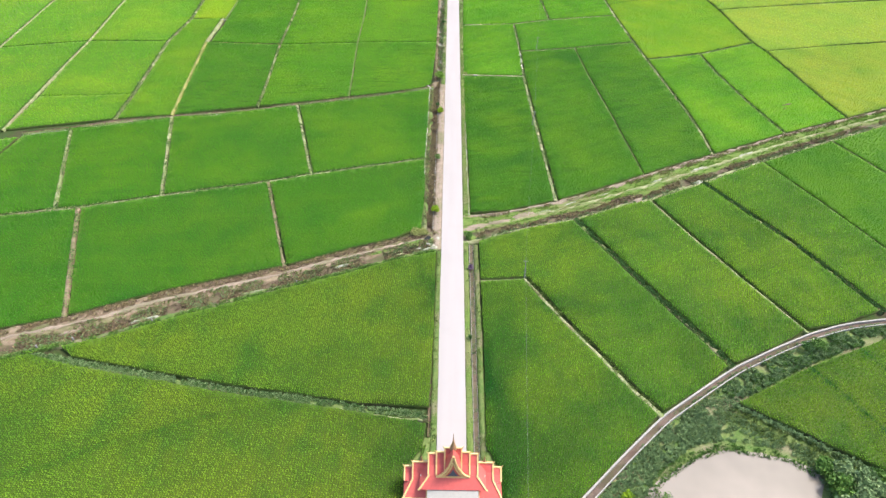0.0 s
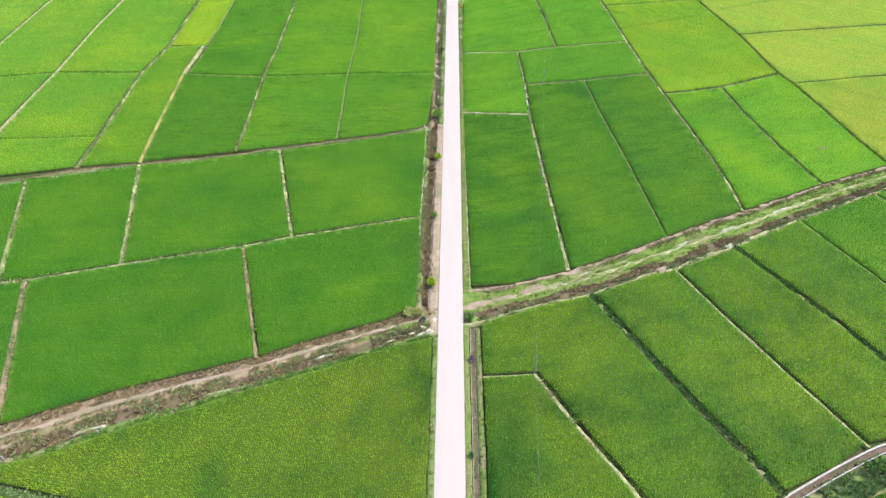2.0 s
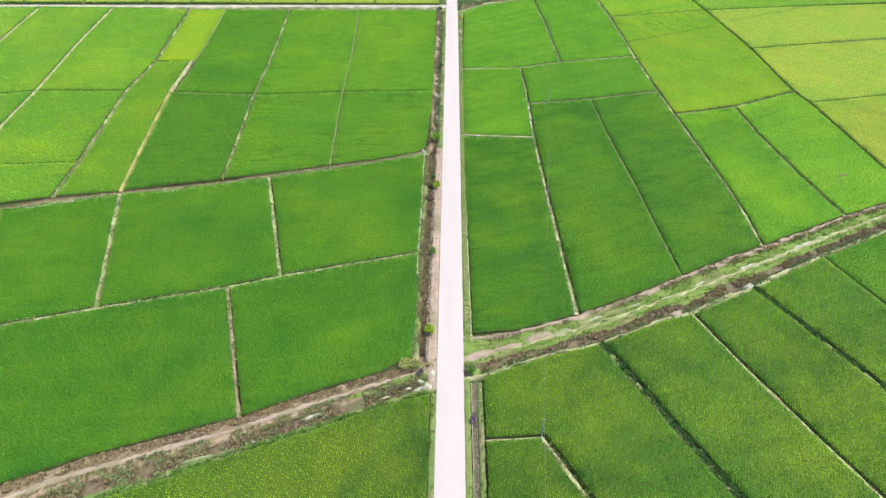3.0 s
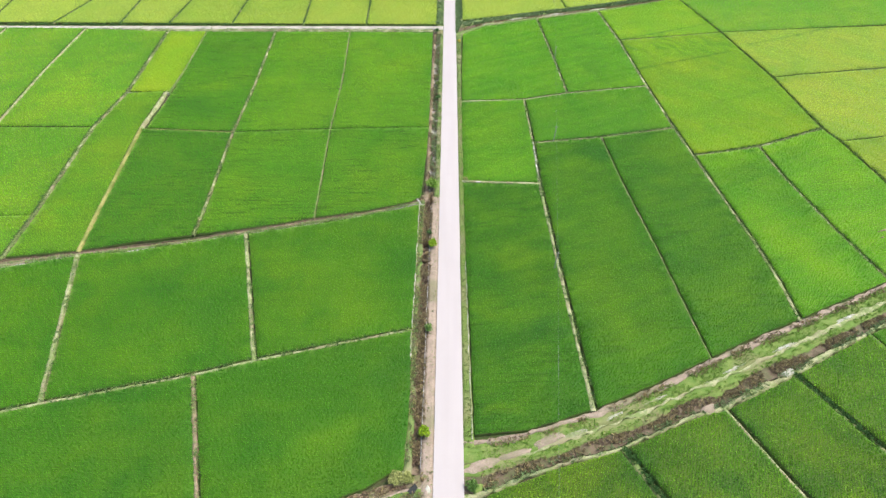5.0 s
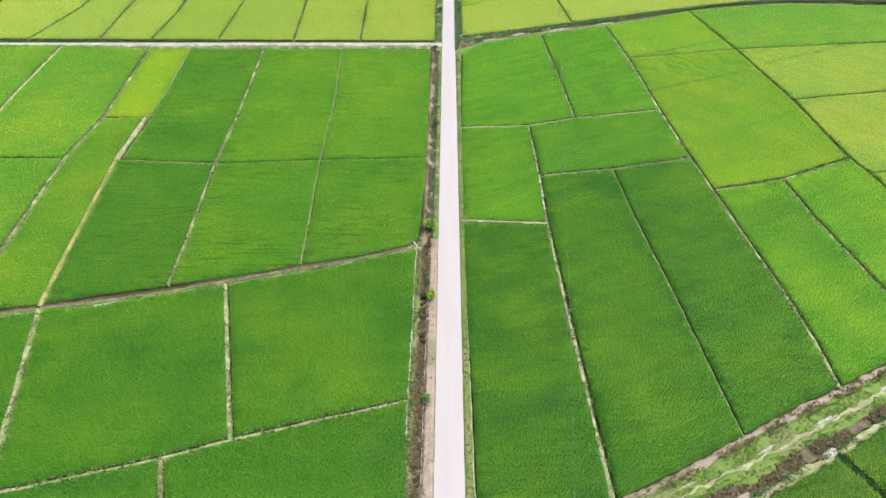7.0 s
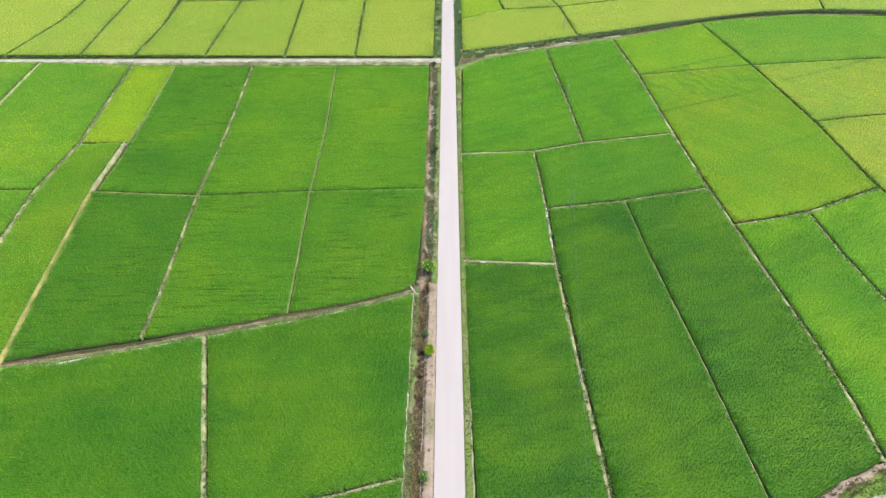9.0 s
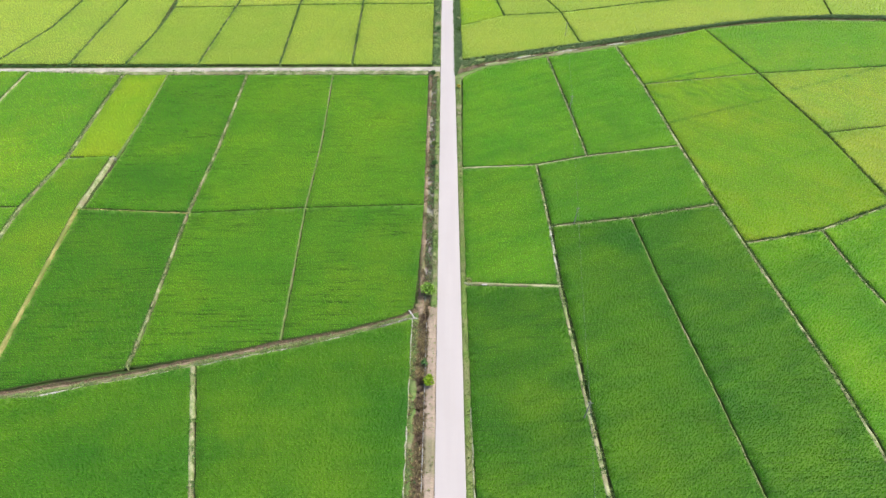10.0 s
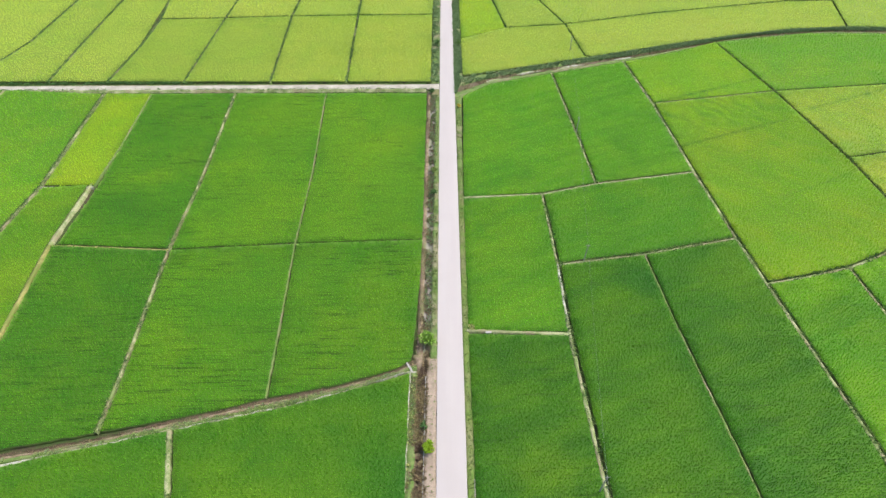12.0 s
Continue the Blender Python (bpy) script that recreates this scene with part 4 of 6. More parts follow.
# ---- paddies ----
NEAR = "tall rice coming into ear, olive green, speckled"
for text, kind, label, spacing in (
        ("sw.ld sw.g1/1.25 sw.g2/1.25 sw.g3/1.25 sw.g4/1.25 sw.g5/1.25 sw.t0/.2 sw.t1/.2 sw.t2/.2 sw.lj sw.li sw.lh sw.lg sw.lf sw.le", "olive", NEAR, 0.68),
        ("sw.la sw.lb sw.lc/.6 sw.g0/1.1 sw.g1/1.1 sw.g2/1.1 sw.g3/1.1 sw.g4/1.1 sw.g5/1.1 sw.s0/.2 sw.s1/.2 -5.6,71/.1 -9.3,66/.1 -9.5,20 -120,20", "olive:-0.16", NEAR, 0.72),
        ("cw.ua cw.ub cw.uc/.8 cw.h3 cw.h1 cw.h0", "mid:-0.3", "even mid-green rice beside the canal", 1.0),
        ("cw.uc cw.ud cw.ue cw.uf cw.ug/.6 cw.h5 cw.h4 cw.h3/.8", "mid:-0.26", "even mid-green rice beside the canal", 0.85),
        ("cw.ug cw.uh cw.ui cw.uj cw.uk/.2 cw.bb/.2 cw.h7 cw.h6 cw.h5/.6", "mid:-0.1", "mid-green rice with lighter patches", 0.85),
        ("cw.h0 cw.h1 cw.h2/.7 cw.v3 dw.n1 dw.n0", "mid:-0.15", "even mid-green rice", 1.1),
        ("cw.h2 cw.h3 cw.h4/.7 cw.v4 cw.v3/.7", "mid", "even mid-green rice", 1.0),
        ("cw.h4 cw.h5 cw.h6/.7 dw.nd/.1 dw.nc/.1 dw.nb/.1 cw.v4/.7", "mid:-0.04", "even mid-green rice", 1.0),
        ("cw.h6 -9.1,180.5/.1 -9.1,231.8/.1 dw.ng/.1 dw.nf/.1 dw.ne/.1 dw.nd/.7", "mid", "mid-green rice with lighter patches", 0.85),
        ("nw.b0 nw.y0/.7 nw.y1/.7 nw.y2/1.3 nw.y3 nw.b3/.9 nw.b2/.9 nw.b1/.9", "bright:-0.2", "bright green rice in a long narrow paddy", 1.0),
        ("nw.b3 nw.x3/.3 nw.x4/.3 nw.x5 nw.b5/.9 nw.b4/.9", "lime", "yellowish lime-green young rice", 1.0),
        ("nw.y0 dw.mb/.1 nw.c0/.6 nw.c1/.6 nw.c2/.6 nw.c3/.4 nw.y2/.7 nw.y1/.7", "rows:-0.34", "deep green rice with row streaks", 0.9),
        ("nw.y2/.4 nw.c3/.6 nw.c4/.6 nw.c5/.8 nw.x5/.3 nw.x4/.3 nw.x3/2.0", "rows:-0.06", "deep green rice with row streaks", 0.9),
        ("nw.c0/.1 dw.md/.1 dw.me/.1 nw.d0/.4 nw.d1/.4 nw.d2/.25 nw.c3/.6 nw.c2/.6 nw.c1/.6", "rows:-0.06", "green rice with fine cross rows", 0.86),
        ("nw.c3/.25 nw.d2/.35 nw.d3/.35 nw.d4/.8 nw.c5/.6 nw.c4/.6", "rows:0.1", "green rice with fine cross rows", 0.9),
        ("nw.d0/.1 dw.mg/.1 dw.mh/.1 dw.mi/.2 nw.r0/.2 nw.r1/.2 nw.r2/.25 nw.d2/.35 nw.d1/.35", "rows:-0.08", "green rice with fine cross rows", 0.86),
        ("nw.d2/.25 nw.r2/.2 nw.r3/.2 nw.r4/.8 nw.d4/.35 nw.d3/.35", "rows:0.1", "green rice with fine cross rows", 0.9),
        ("fw.z0 nw.b0/.9 nw.b1/.12 -161.5,222/.8", "bright:-0.1", "bright green rice in a long paddy", 1.3),
        ("-161.5,222/.12 nw.b1/.9 nw.b2/.4 fw.z2/.8 fw.z1/.8", "bright:-0.14", "bright green rice in a long paddy", 1.3),
        ("fw.z2/.4 nw.b2/.9 nw.b3/.9 nw.b4/.9 nw.b5/.8 fw.z4/.8 fw.z3/.8", "bright:-0.08", "bright green rice in a long paddy", 1.3),
        ("-200,186 fw.z0/.8 fw.z1/.8 fw.z2/.4 fw.y0/.8", "bright:-0.2", "green rice in a long paddy", 1.5),
        ("fw.y0/.4 fw.z2/.8 fw.z3/.8 fw.z4/.8 fw.y2/.8 fw.y1/.8", "bright:-0.15", "bright green rice in a long paddy", 1.5),
        ("-262,172 -200,186/.8 fw.y0/.8 fw.y1/.8 fw.y2/.8 -262,364", "bright:-0.15", "bright green rice in a wide paddy", 2.0),
        ("br.q0 br.q1/.6 br.p1/.6 br.p1b -182,520 -240,520", "ripe", "pale yellow-green ripening rice", 1.6),
        ("br.q1 br.q2/.6 br.p2/.6 br.p2b -161,520 -182,520/.6 br.p1b/.6 br.p1/.6", "ripe", "pale yellow-green ripening rice", 1.5),
        ("br.q2 br.q3/.6 br.p3/.6 br.p3b -138,520 -161,520/.6 br.p2b/.6 br.p2/.6", "ripe", "pale yellow-green ripening rice", 1.4),
        ("br.q3 br.q4/.5 br.p4/.5 br.p3a/.6 br.p3/.6", "ripe", "pale yellow-green ripening rice", 1.2),
        ("br.q4 br.q5/.5 br.p5/.3 br.p4/.5", "ripe", "pale yellow-green ripening rice", 1.2),
        ("br.q5 br.q6/.5 br.p6/.3 br.p5/.5", "ripe", "pale yellow-green ripening rice", 1.2),
        ("br.q6 br.q7/.2 br.p7/.3 br.p6/.5", "ripe", "pale yellow-green ripening rice", 1.2),
        ("br.p3a/.5 br.p4/.5 br.p4b -104,520 -138,520/.5 br.p3b/.5", "ripe", "pale yellow-green ripening rice", 1.6),
        ("br.p4/.4 br.p5/.5 br.p5b -74,520 -104,520/.5 br.p4b/.5", "ripe", "pale yellow-green ripening rice", 1.6),
        ("br.p5/.3 br.p6/.5 br.p6b -43,520 -74,520/.5 br.p5b/.5", "ripe", "pale yellow-green ripening rice", 1.6),
        ("br.p6/.3 br.p7/.2 br.p7b -6.4,520 -43,520/.5 br.p6b/.5", "ripe", "pale yellow-green ripening rice", 1.6),
        ("4.7,298 ne.r0 ne.p2/.5 ne.p1/.5 ne.p0 cn.lb/.3 cn.la/.1", "fresh", "green rice beside the road", 0.95),
        ("ne.p2 ne.q2/.7 ne.q1/.7 ne.q0 ne.p0/.5 ne.p1/.5", "fresh", "green rice with darker blotches", 0.95),
        ("4.6,244 ne.s2/.6 ne.s1/.5 ne.r0 4.7,298/.1", "fresh:-0.12", "bright green rice beside the road", 0.85),
        ("ne.s1 ne.t1 ne.q3/.7 ne.q2 ne.p2 ne.r0/.5", "fresh:-0.22", "mid-green rice in a broad paddy", 0.9),
        ("er.f0 ce.ub ne.s5/.8 ne.s4/.8 ne.s3/.8 ne.s2 4.6,244/.1 4.8,202/.1 5.4,178/.1", "deep", "deep green rice with yellow patches", 0.75),
        ("ne.s5 ce.ud ne.v4/.35 ne.v3/.35 ne.v2/.35 ne.v1/.35 ne.t1 ne.s1/.6 ne.s2/.8 ne.s3/.8 ne.s4/.8", "deep:0.08", "deep green rice in a long paddy", 0.8),
        ("ne.v4 ce.uf ne.q7/.7 ne.q6/.7 ne.q5/.7 ne.q4/.7 ne.q3 ne.t1/.35 ne.v1/.35 ne.v2/.35 ne.v3/.35", "deep", "deep green rice in a long paddy", 0.85),
        ("ne.q7 ne.x3/.5 ne.x2/.5 ne.x1/.5 ne.w2 ne.w1 ne.q4/.7 ne.q5/.7 ne.q6/.7", "fresh:-0.05", "bright green rice with yellow patches", 1.0),
        ("ne.x3 fe.o6/.5 fe.o5/.5 fe.o4/.5 fe.o3/.5 ne.w3 ne.w2/.5 ne.x1/.5 ne.x2/.5", "fresh:0.08", "bright green rice with yellow patches", 1.1),
        ("ne.q4 ne.w1 ne.w2 ne.w3/.5 fe.o2/.5 fe.o1/.3 ne.q1/.7 ne.q2/.7 ne.q3/.7", "patchy:0.2", "lime-green rice with yellow patches in a wide paddy", 1.1),
        ("ne.q1/.4 fe.o1/.5 fe.o0 cn.le ne.q0/.7", "bright:0.25", "bright green rice below the canal", 1.2),
        ("fe.o1/.3 fe.n1 262,385 264,422 cn.li cn.lh cn.lg cn.lf/.5", "bright", "bright green rice below the canal", 1.5),
        ("fe.o2/.3 fe.m1 262,345/.3 262,383/.3 fe.n1/.3 fe.o1/.5", "gold", "yellow-green ripening rice", 1.4),
        ("fe.o3/.3 fe.l1 242,291 260,343/.3 fe.m1/.3 fe.o2/.5 ne.w3/.5", "gold", "yellow-green ripening rice", 1.4),
        ("fe.o6 ce.uj ce.uk 242,289/.3 fe.l1/.3 fe.o3/.5 fe.o4/.5 fe.o5/.5", "gold:-0.12", "yellow-green rice with darker spots above the canal", 1.2),
        ("cn.ua cn.ub cn.uc cn.ud bc.i/.3 bc.e/.3 bc.d/.1 bc.a/.2", "ripe", "yellow-green ripening rice", 1.3),
        ("bc.a/.1 bc.d/.3 bc.c 23,520 6.3,520/.2", "lime", "pale green rice beside the road", 1.5),
        ("bc.d/.3 bc.e/.3 bc.h 45,520 23,520 bc.c/.3", "ripe", "yellow-green ripening rice", 1.5),
        ("cn.ud cn.ue cn.uf cn.ug cn.uh 195,464 bc.g/.3 bc.f/.3 bc.e/.3 bc.i/.3", "ripe", "yellow-green ripening rice", 1.5),
        ("bc.e/.3 bc.f/.3 bc.g 175,520 45,520 bc.h/.3", "ripe", "yellow-green ripening rice", 1.8),
        ("cn.uh cn.ui 280,429 280,520 175,520 bc.g 195,464/.3", "ripe", "yellow-green ripening rice", 2.0),
        ("se.e0/.5 se.e1/1.0 se.k1/1.0 se.k2/1.0 se.k3/1.0 se.k4/1.05 ch.e/1.05 se.l4/1.1 se.l3/1.1 se.l2/1.1 se.l1/1.1 ce.lc ce.lb ce.la/.2", "olive2", NEAR, 0.7),
        ("se.e1/.5 se.e0/.2 se.e2/.2 se.e3/.2 8.0,70/.1 9.9,66/.1 10,54 16,52/1.05 ch.b/1.05 ch.c/1.05 se.k4/.9 se.k3/.9 se.k2/.9 se.k1/.9", "olive2:-0.16", NEAR, 0.66),
        ("ce.lc ce.ld ce.le/.7 se.m1/.7 se.m2/.7 se.m3/.7 se.m4/1.05 ch.g/1.05 se.l4/1.1 se.l3/1.1 se.l2/1.1 se.l1/1.1", "olive2", NEAR, 0.78),
        ("ce.le ce.lf/.9 se.n1/.9 se.n2/.9 se.n3/1.05 ch.i/1.05 se.m4/.7 se.m3/.7 se.m2/.7 se.m1/.7", "olive2", NEAR, 0.75),
        ("ce.lf ce.lg/.5 se.o1/.5 se.o2/.5 se.o3/1.6 se.n3/.9 se.n2/.9 se.n1/.9", "olive2", NEAR, 0.8),
        ("ce.lg ce.lh/.5 se.p1/.5 se.p2/.5 168,118/1.6 se.o3/.5 se.o2/.5 se.o1/.5", "mid", "even mid-green rice", 1.0),
        ("ce.lh ce.li ce.lj 215,150 168,118/.5 se.p2/.5 se.p1/.5", "mid", "even mid-green rice", 1.3),
        ("ch.s0/.2 ch.s4 ch.s5 ch.s6 ch.s7 132,103/.2 ch.s2/.2 ch.s1/.2", "olive:-0.28", NEAR, 0.75),
        ("sw.la -120,20/.8 -300,20 -300,60", "mid", "even mid-green rice", 2.4),
        ("cw.ua cw.h0/.8 -300,105 -300,66", "mid", "even mid-green rice", 2.4),
        ("cw.h0 dw.n0/1.2 -161,190.5/1.2 -300,158 -300,106", "mid", "even mid-green rice", 2.4),
        ("-262,172 -262,364/.8 -300,363 -300,161", "bright", "bright green rice in a wide paddy", 2.4),
        ("br.q0 -240,520/.8 -300,520 -300,371", "ripe", "pale yellow-green ripening rice", 2.4),
        ("-9.5,20/.8 -120,20/.8 -120,-60 -9.5,-60", "olive", NEAR, 1.5),
        ("132,103/.8 168,116 215,149 300,180 300,40 104,58 ch.s7/.8", "mid", "even mid-green rice", 2.6),
        ("ce.uk 300,272 300,420 264,422 242,291", "bright", "bright green rice", 2.6)):
    kind, _, lush = kind.partition(":")
    paddy(text, kind, label, spacing, {"olive": 88, "olive2": 70, "patchy": -24, "gold": -20}.get(kind, 1.0), 0.5 if "olive" in kind else 0.3, float(lush or 0))

# ---- grass, reeds and weeds ----
def between(left, right, per_metre2, rng, low=0.0, high=1.0, step=2.0, keep=0.0):
    """Random places between two lines; keep: leave gaps where the ground is poor."""
    count = max(2, int(sum((b - a).length for a, b in zip(left, left[1:])) / step))
    a, b = resample(left, count=count), resample(right, count=count)
    for i in range(count - 1):
        area = (a[i + 1] - a[i]).length * (b[i] - a[i]).length * (high - low)
        for _ in range(rng.poisson(area * per_metre2 * 2.6)):
            u, v = rng.random(), low + (high - low) * rng.random()
            p = a[i].lerp(a[i + 1], u).lerp(b[i].lerp(b[i + 1], u), v)
            if rough_noise(p.x, p.y, 0.22, 6.0) + 0.5 * rough_noise(p.x, p.y, 0.9, 2.0) > keep - 0.35:
                yield p.x, p.y


def tufts(name, places, size, material, label, ground=0.02, blades=6, spread=0.5, category="grass", seed=1):
    """Many small clumps of broad blades in one mesh."""
    rng = np.random.default_rng(seed)
    verts, faces = [], []
    for x, y in places:
        big = 0.85 * size * (0.5 + 1.0 * rng.random() ** 2)
        for _ in range(blades):
            turn, lean = rng.random() * 6.283, 0.45 + 0.55 * rng.random()
            dx, dy = math.cos(turn), math.sin(turn)
            w = big * (0.12 + 0.09 * rng.random())
            x0, y0 = x + dx * spread * big * 0.3 * rng.random(), y + dy * spread * big * 0.3 * rng.random()
            n = len(verts)
            reach, tall = big * 0.75 * lean, big * (1.05 - 0.55 * lean)
            verts += [(x0, y0, ground), (x0 + dx * reach * 0.5 + dy * w, y0 + dy * reach * 0.5 - dx * w, ground + tall * 0.75),
                      (x0 + dx * reach, y0 + dy * reach, ground + tall), (x0 + dx * reach * 0.5 - dy * w, y0 + dy * reach * 0.5 + dx * w, ground + tall * 0.75)]
            faces.append((n, n + 1, n + 2, n + 3))
    if verts:
        return mesh_ob(name, verts, faces, material, label=label, category=category, kind="stuff")


def weeds(name, left, right, density, size, material, label, ground=0.0, low=0.0, high=1.0, keep=0.0, seed=1, blades=6):
    rng = np.random.default_rng(seed)
    return tufts(name, list(between(line(left), line(right), density, rng, low, high, keep=keep)), size, material, label, ground, blades, seed=seed + 50)


# roadside, west
weeds("dry_reeds", "-7.5,143 -7.4,231", "-5.5,143 -5.4,238", 9.0, 1.0, REED_DRY, "dry brown reeds standing in the roadside ditch", -0.4, keep=0.15, seed=3, blades=4)
weeds("reeds", "-7.7,143 -7.5,231", "-5.6,143 -5.5,238", 2.4, 0.7, REED, "olive green reeds in the roadside ditch", -0.35, keep=0.25, seed=4, blades=4)
weeds("dry_reeds", "-7.3,144 -7.2,231", "-5.6,144 -5.5,238", 12.0, 0.8, REED_BROWN, "dark brown dead reeds in the roadside ditch", -0.35, keep=-0.1, seed=2, blades=4)
weeds("dry_reeds", "-8.8,144 -8.7,231", "-7.3,144 -7.2,231", 3.0, 0.5, REED_BROWN, "dead brown reeds on the ditch bank", 0.0, keep=0.1, seed=19, blades=4)
weeds("grass", "-9.1,143 -9.0,231", "-7.5,143 -7.3,231", 2.6, 0.4, REED_FRESH, "grass on the pale ditch bank", 0.05, keep=0.3, seed=5)
weeds("dry_reeds", "-8.9,150 -8.8,231", "-7.4,150 -7.3,231", 1.7, 0.5, LEAF_OLIVE, "pale olive tufts on the ditch bank", 0.0, keep=0.2, seed=71, blades=6)
weeds("grass", "-8.7,144 -8.6,231", "-6.9,144 -6.8,231", 1.4, 0.5, LEAF_GREY, "grey-green weeds on the ditch bank", 0.0, keep=0.2, seed=72, blades=6)
weeds("dry_reeds", "-5.4,150 -5.3,232", "-4.2,150 -4.1,232", 0.8, 0.35, REED_DRY, "dead dry weeds on the shoulder", 0.05, keep=0.45, seed=73, blades=5)
weeds("grass", "-4.8,136 -4.5,364", "-3.2,136 -3.1,364", 0.9, 0.35, REED, "weeds on the road shoulder", 0.06, keep=0.35, seed=6)
weeds("dry_reeds", "-7.9,238 -7.6,364", "-6.2,238 -6.0,364", 2.2, 0.5, REED_BROWN, "dead brown weeds on the earth bank", 0.0, keep=0.15, seed=94, blades=4)
weeds("dry_reeds", "-7.7,238 -7.4,364", "-6.2,238 -6.0,364", 1.6, 0.5, REED_DRY, "dry weeds on the earth bank", 0.0, keep=0.2, seed=95, blades=4)
weeds("grass", "-6.4,240 -6.2,364", "-4.2,242 -4.0,364", 2.4, 0.55, LEAF_GREY, "grey-green weeds in the roadside ditch", -0.2, keep=0.15, seed=96, blades=6)
weeds("dry_reeds", "-6.8,240 -6.5,364", "-4.6,242 -4.4,364", 1.7, 0.6, REED_BROWN, "dark brown dead weeds in the ditch", -0.35, keep=0.1, seed=16)
weeds("dry_reeds", "-7.0,240 -6.7,364", "-4.6,242 -4.4,364", 1.6, 0.6, REED_DRY, "dry brown weeds along the ditch", -0.3, keep=0.2, seed=7)
weeds("grass", "-4.6,238 -4.4,364", "-2.9,238 -2.9,364", 2.0, 0.4, REED, "green weeds along the road edge", 0.06, keep=0.1, seed=8)
weeds("grass", "-4.9,72 -4.8,133", "-3.1,72 -3.1,133", 2.4, 0.4, REED, "green grass on the road verge", 0.04, keep=0.05, seed=9)
weeds("bushes", "-6.4,374 -6.3,520", "-3.2,374 -3.2,520", 1.3, 0.9, LEAF_GREY, "green weeds and bushes along the road", 0.0, keep=0.0, seed=10, blades=6)
# roadside, east
weeds("grass", "3.4,66 3.4,137", "4.7,66 4.7,137", 3.0, 0.28, REED_FRESH, "short bright grass on the verge", 0.06, keep=-0.2, seed=11)
weeds("grass", "6.1,68 6.2,136", "7.3,68 7.3,136", 2.5, 0.4, REED, "grass beside the irrigation channel", 0.05, keep=-0.1, seed=12)
weeds("grass", "3.4,148 3.2,300", "5.2,148 4.4,300", 2.6, 0.35, REED, "green grass on the verge", 0.06, keep=-0.1, seed=13)
weeds("grass", "3.1,300 3.0,362", "4.7,300 5.5,362", 2.0, 0.4, REED, "green weeds on the road verge", 0.05, keep=0.1, seed=14)
weeds("bushes", "3.1,362 3.1,520", "6.2,378 6.0,520", 1.3, 0.9, LEAF_GREY, "green weeds and bushes along the road", 0.0, keep=0.0, seed=15, blades=6)
weeds("grass", "4.6,68 4.7,136", "6.1,68 6.2,136", 1.4, 0.4, LEAF_GREY, "weeds growing over the irrigation channel", -0.05, keep=0.2, seed=97, blades=5)
weeds("dry_reeds", "4.8,68 4.9,136", "5.9,68 6.0,136", 1.6, 0.35, REED_DRY, "dry weeds in the irrigation channel", -0.1, keep=0.15, seed=98, blades=4)
# along the side road
weeds("bushes", "-300,368.0 -172,370.4 -8,373.4", "-300,366.6 -172,369.2 -8,372.4", 2.2, 0.6, LEAF, "green weeds along the side track", 0.0, 0.1, 1.0, 0.0, 17, 4)
weeds("grass", "-300,362.8 -172,365.0 -8,367.9", "-300,361.8 -172,364.0 -8,366.9", 1.6, 0.4, REED, "grass along the side track", 0.0, 0.0, 1.0, 0.1, 18, 5)
weeds("bushes", "-320,368.2 -172,370.8 -100,372.2", "-320,367.0 -172,369.6 -100,371.0", 1.8, 1.1, LEAF_DARK, "dark green bushes along the side track", 0.0, 0.0, 1.0, 0.0, 74, 7)
weeds("grass", "-300,363.6 -172,366.2 -8,369.3", "-300,362.4 -172,365.0 -8,368.0", 2.6, 0.5, LEAF_GREY, "grey-green weeds along the side track", 0.08, 0.0, 1.0, 0.15, 75, 5)
# canals
WEST_UP, WEST_LOW = "cw.ua cw.ub cw.uc cw.ud cw.ue cw.uf cw.ug cw.uh cw.ui -4.9,142", "sw.la sw.lb sw.lc sw.ld sw.le sw.lf sw.lg sw.lh sw.li sw.lj -4.9,133"
EAST_UP, EAST_LOW = "ce.ua ce.ub ce.uc ce.ud ce.ue ce.uf ce.ug ce.uh ce.ui ce.uj ce.uk", "ce.la ce.lb ce.lc ce.ld ce.le ce.lf ce.lg ce.lh ce.li ce.lj"
NORTH_UP, NORTH_LOW = "cn.ua cn.ub cn.uc cn.ud cn.ue cn.uf cn.ug cn.uh cn.ui", "cn.la cn.lb cn.lc cn.ld cn.le cn.lf cn.lg cn.lh cn.li"
weeds("dry_reeds", WEST_UP, WEST_LOW, 4.5, 0.55, REED_BROWN, "brown dead weeds on the canal bank", 0.0, 0.0, 0.2, 0.0, 36, 4)
weeds("dry_reeds", WEST_UP, WEST_LOW, 3.0, 0.5, REED_BROWN, "brown dead weeds beside the canal track", 0.0, 0.34, 0.62, 0.2, 76, 4)
weeds("grass", WEST_UP, WEST_LOW, 4.0, 0.6, LEAF, "green tufts along the edge of the paddy", 0.05, 0.93, 1.06, 0.05, 77, 6)
weeds("grass", WEST_UP, WEST_LOW, 1.6, 0.5, LEAF_GREY, "grey-green weeds on the canal bank", 0.0, 0.3, 0.95, 0.3, 78, 5)
weeds("grass", EAST_UP, EAST_LOW, 2.2, 0.45, LEAF_GREY, "grey-green weeds on the ditch bank", 0.0, 0.84, 1.0, 0.15, 79, 6)
weeds("dry_reeds", EAST_UP, EAST_LOW, 1.6, 0.45, REED_BROWN, "brown dead weeds on the canal bank", 0.0, 0.0, 0.14, 0.3, 91, 4)
weeds("dry_reeds", WEST_UP, WEST_LOW, 2.6, 0.6, REED_DRY, "dry brown weeds on the canal bank", 0.0, 0.0, 0.2, 0.15, 21)
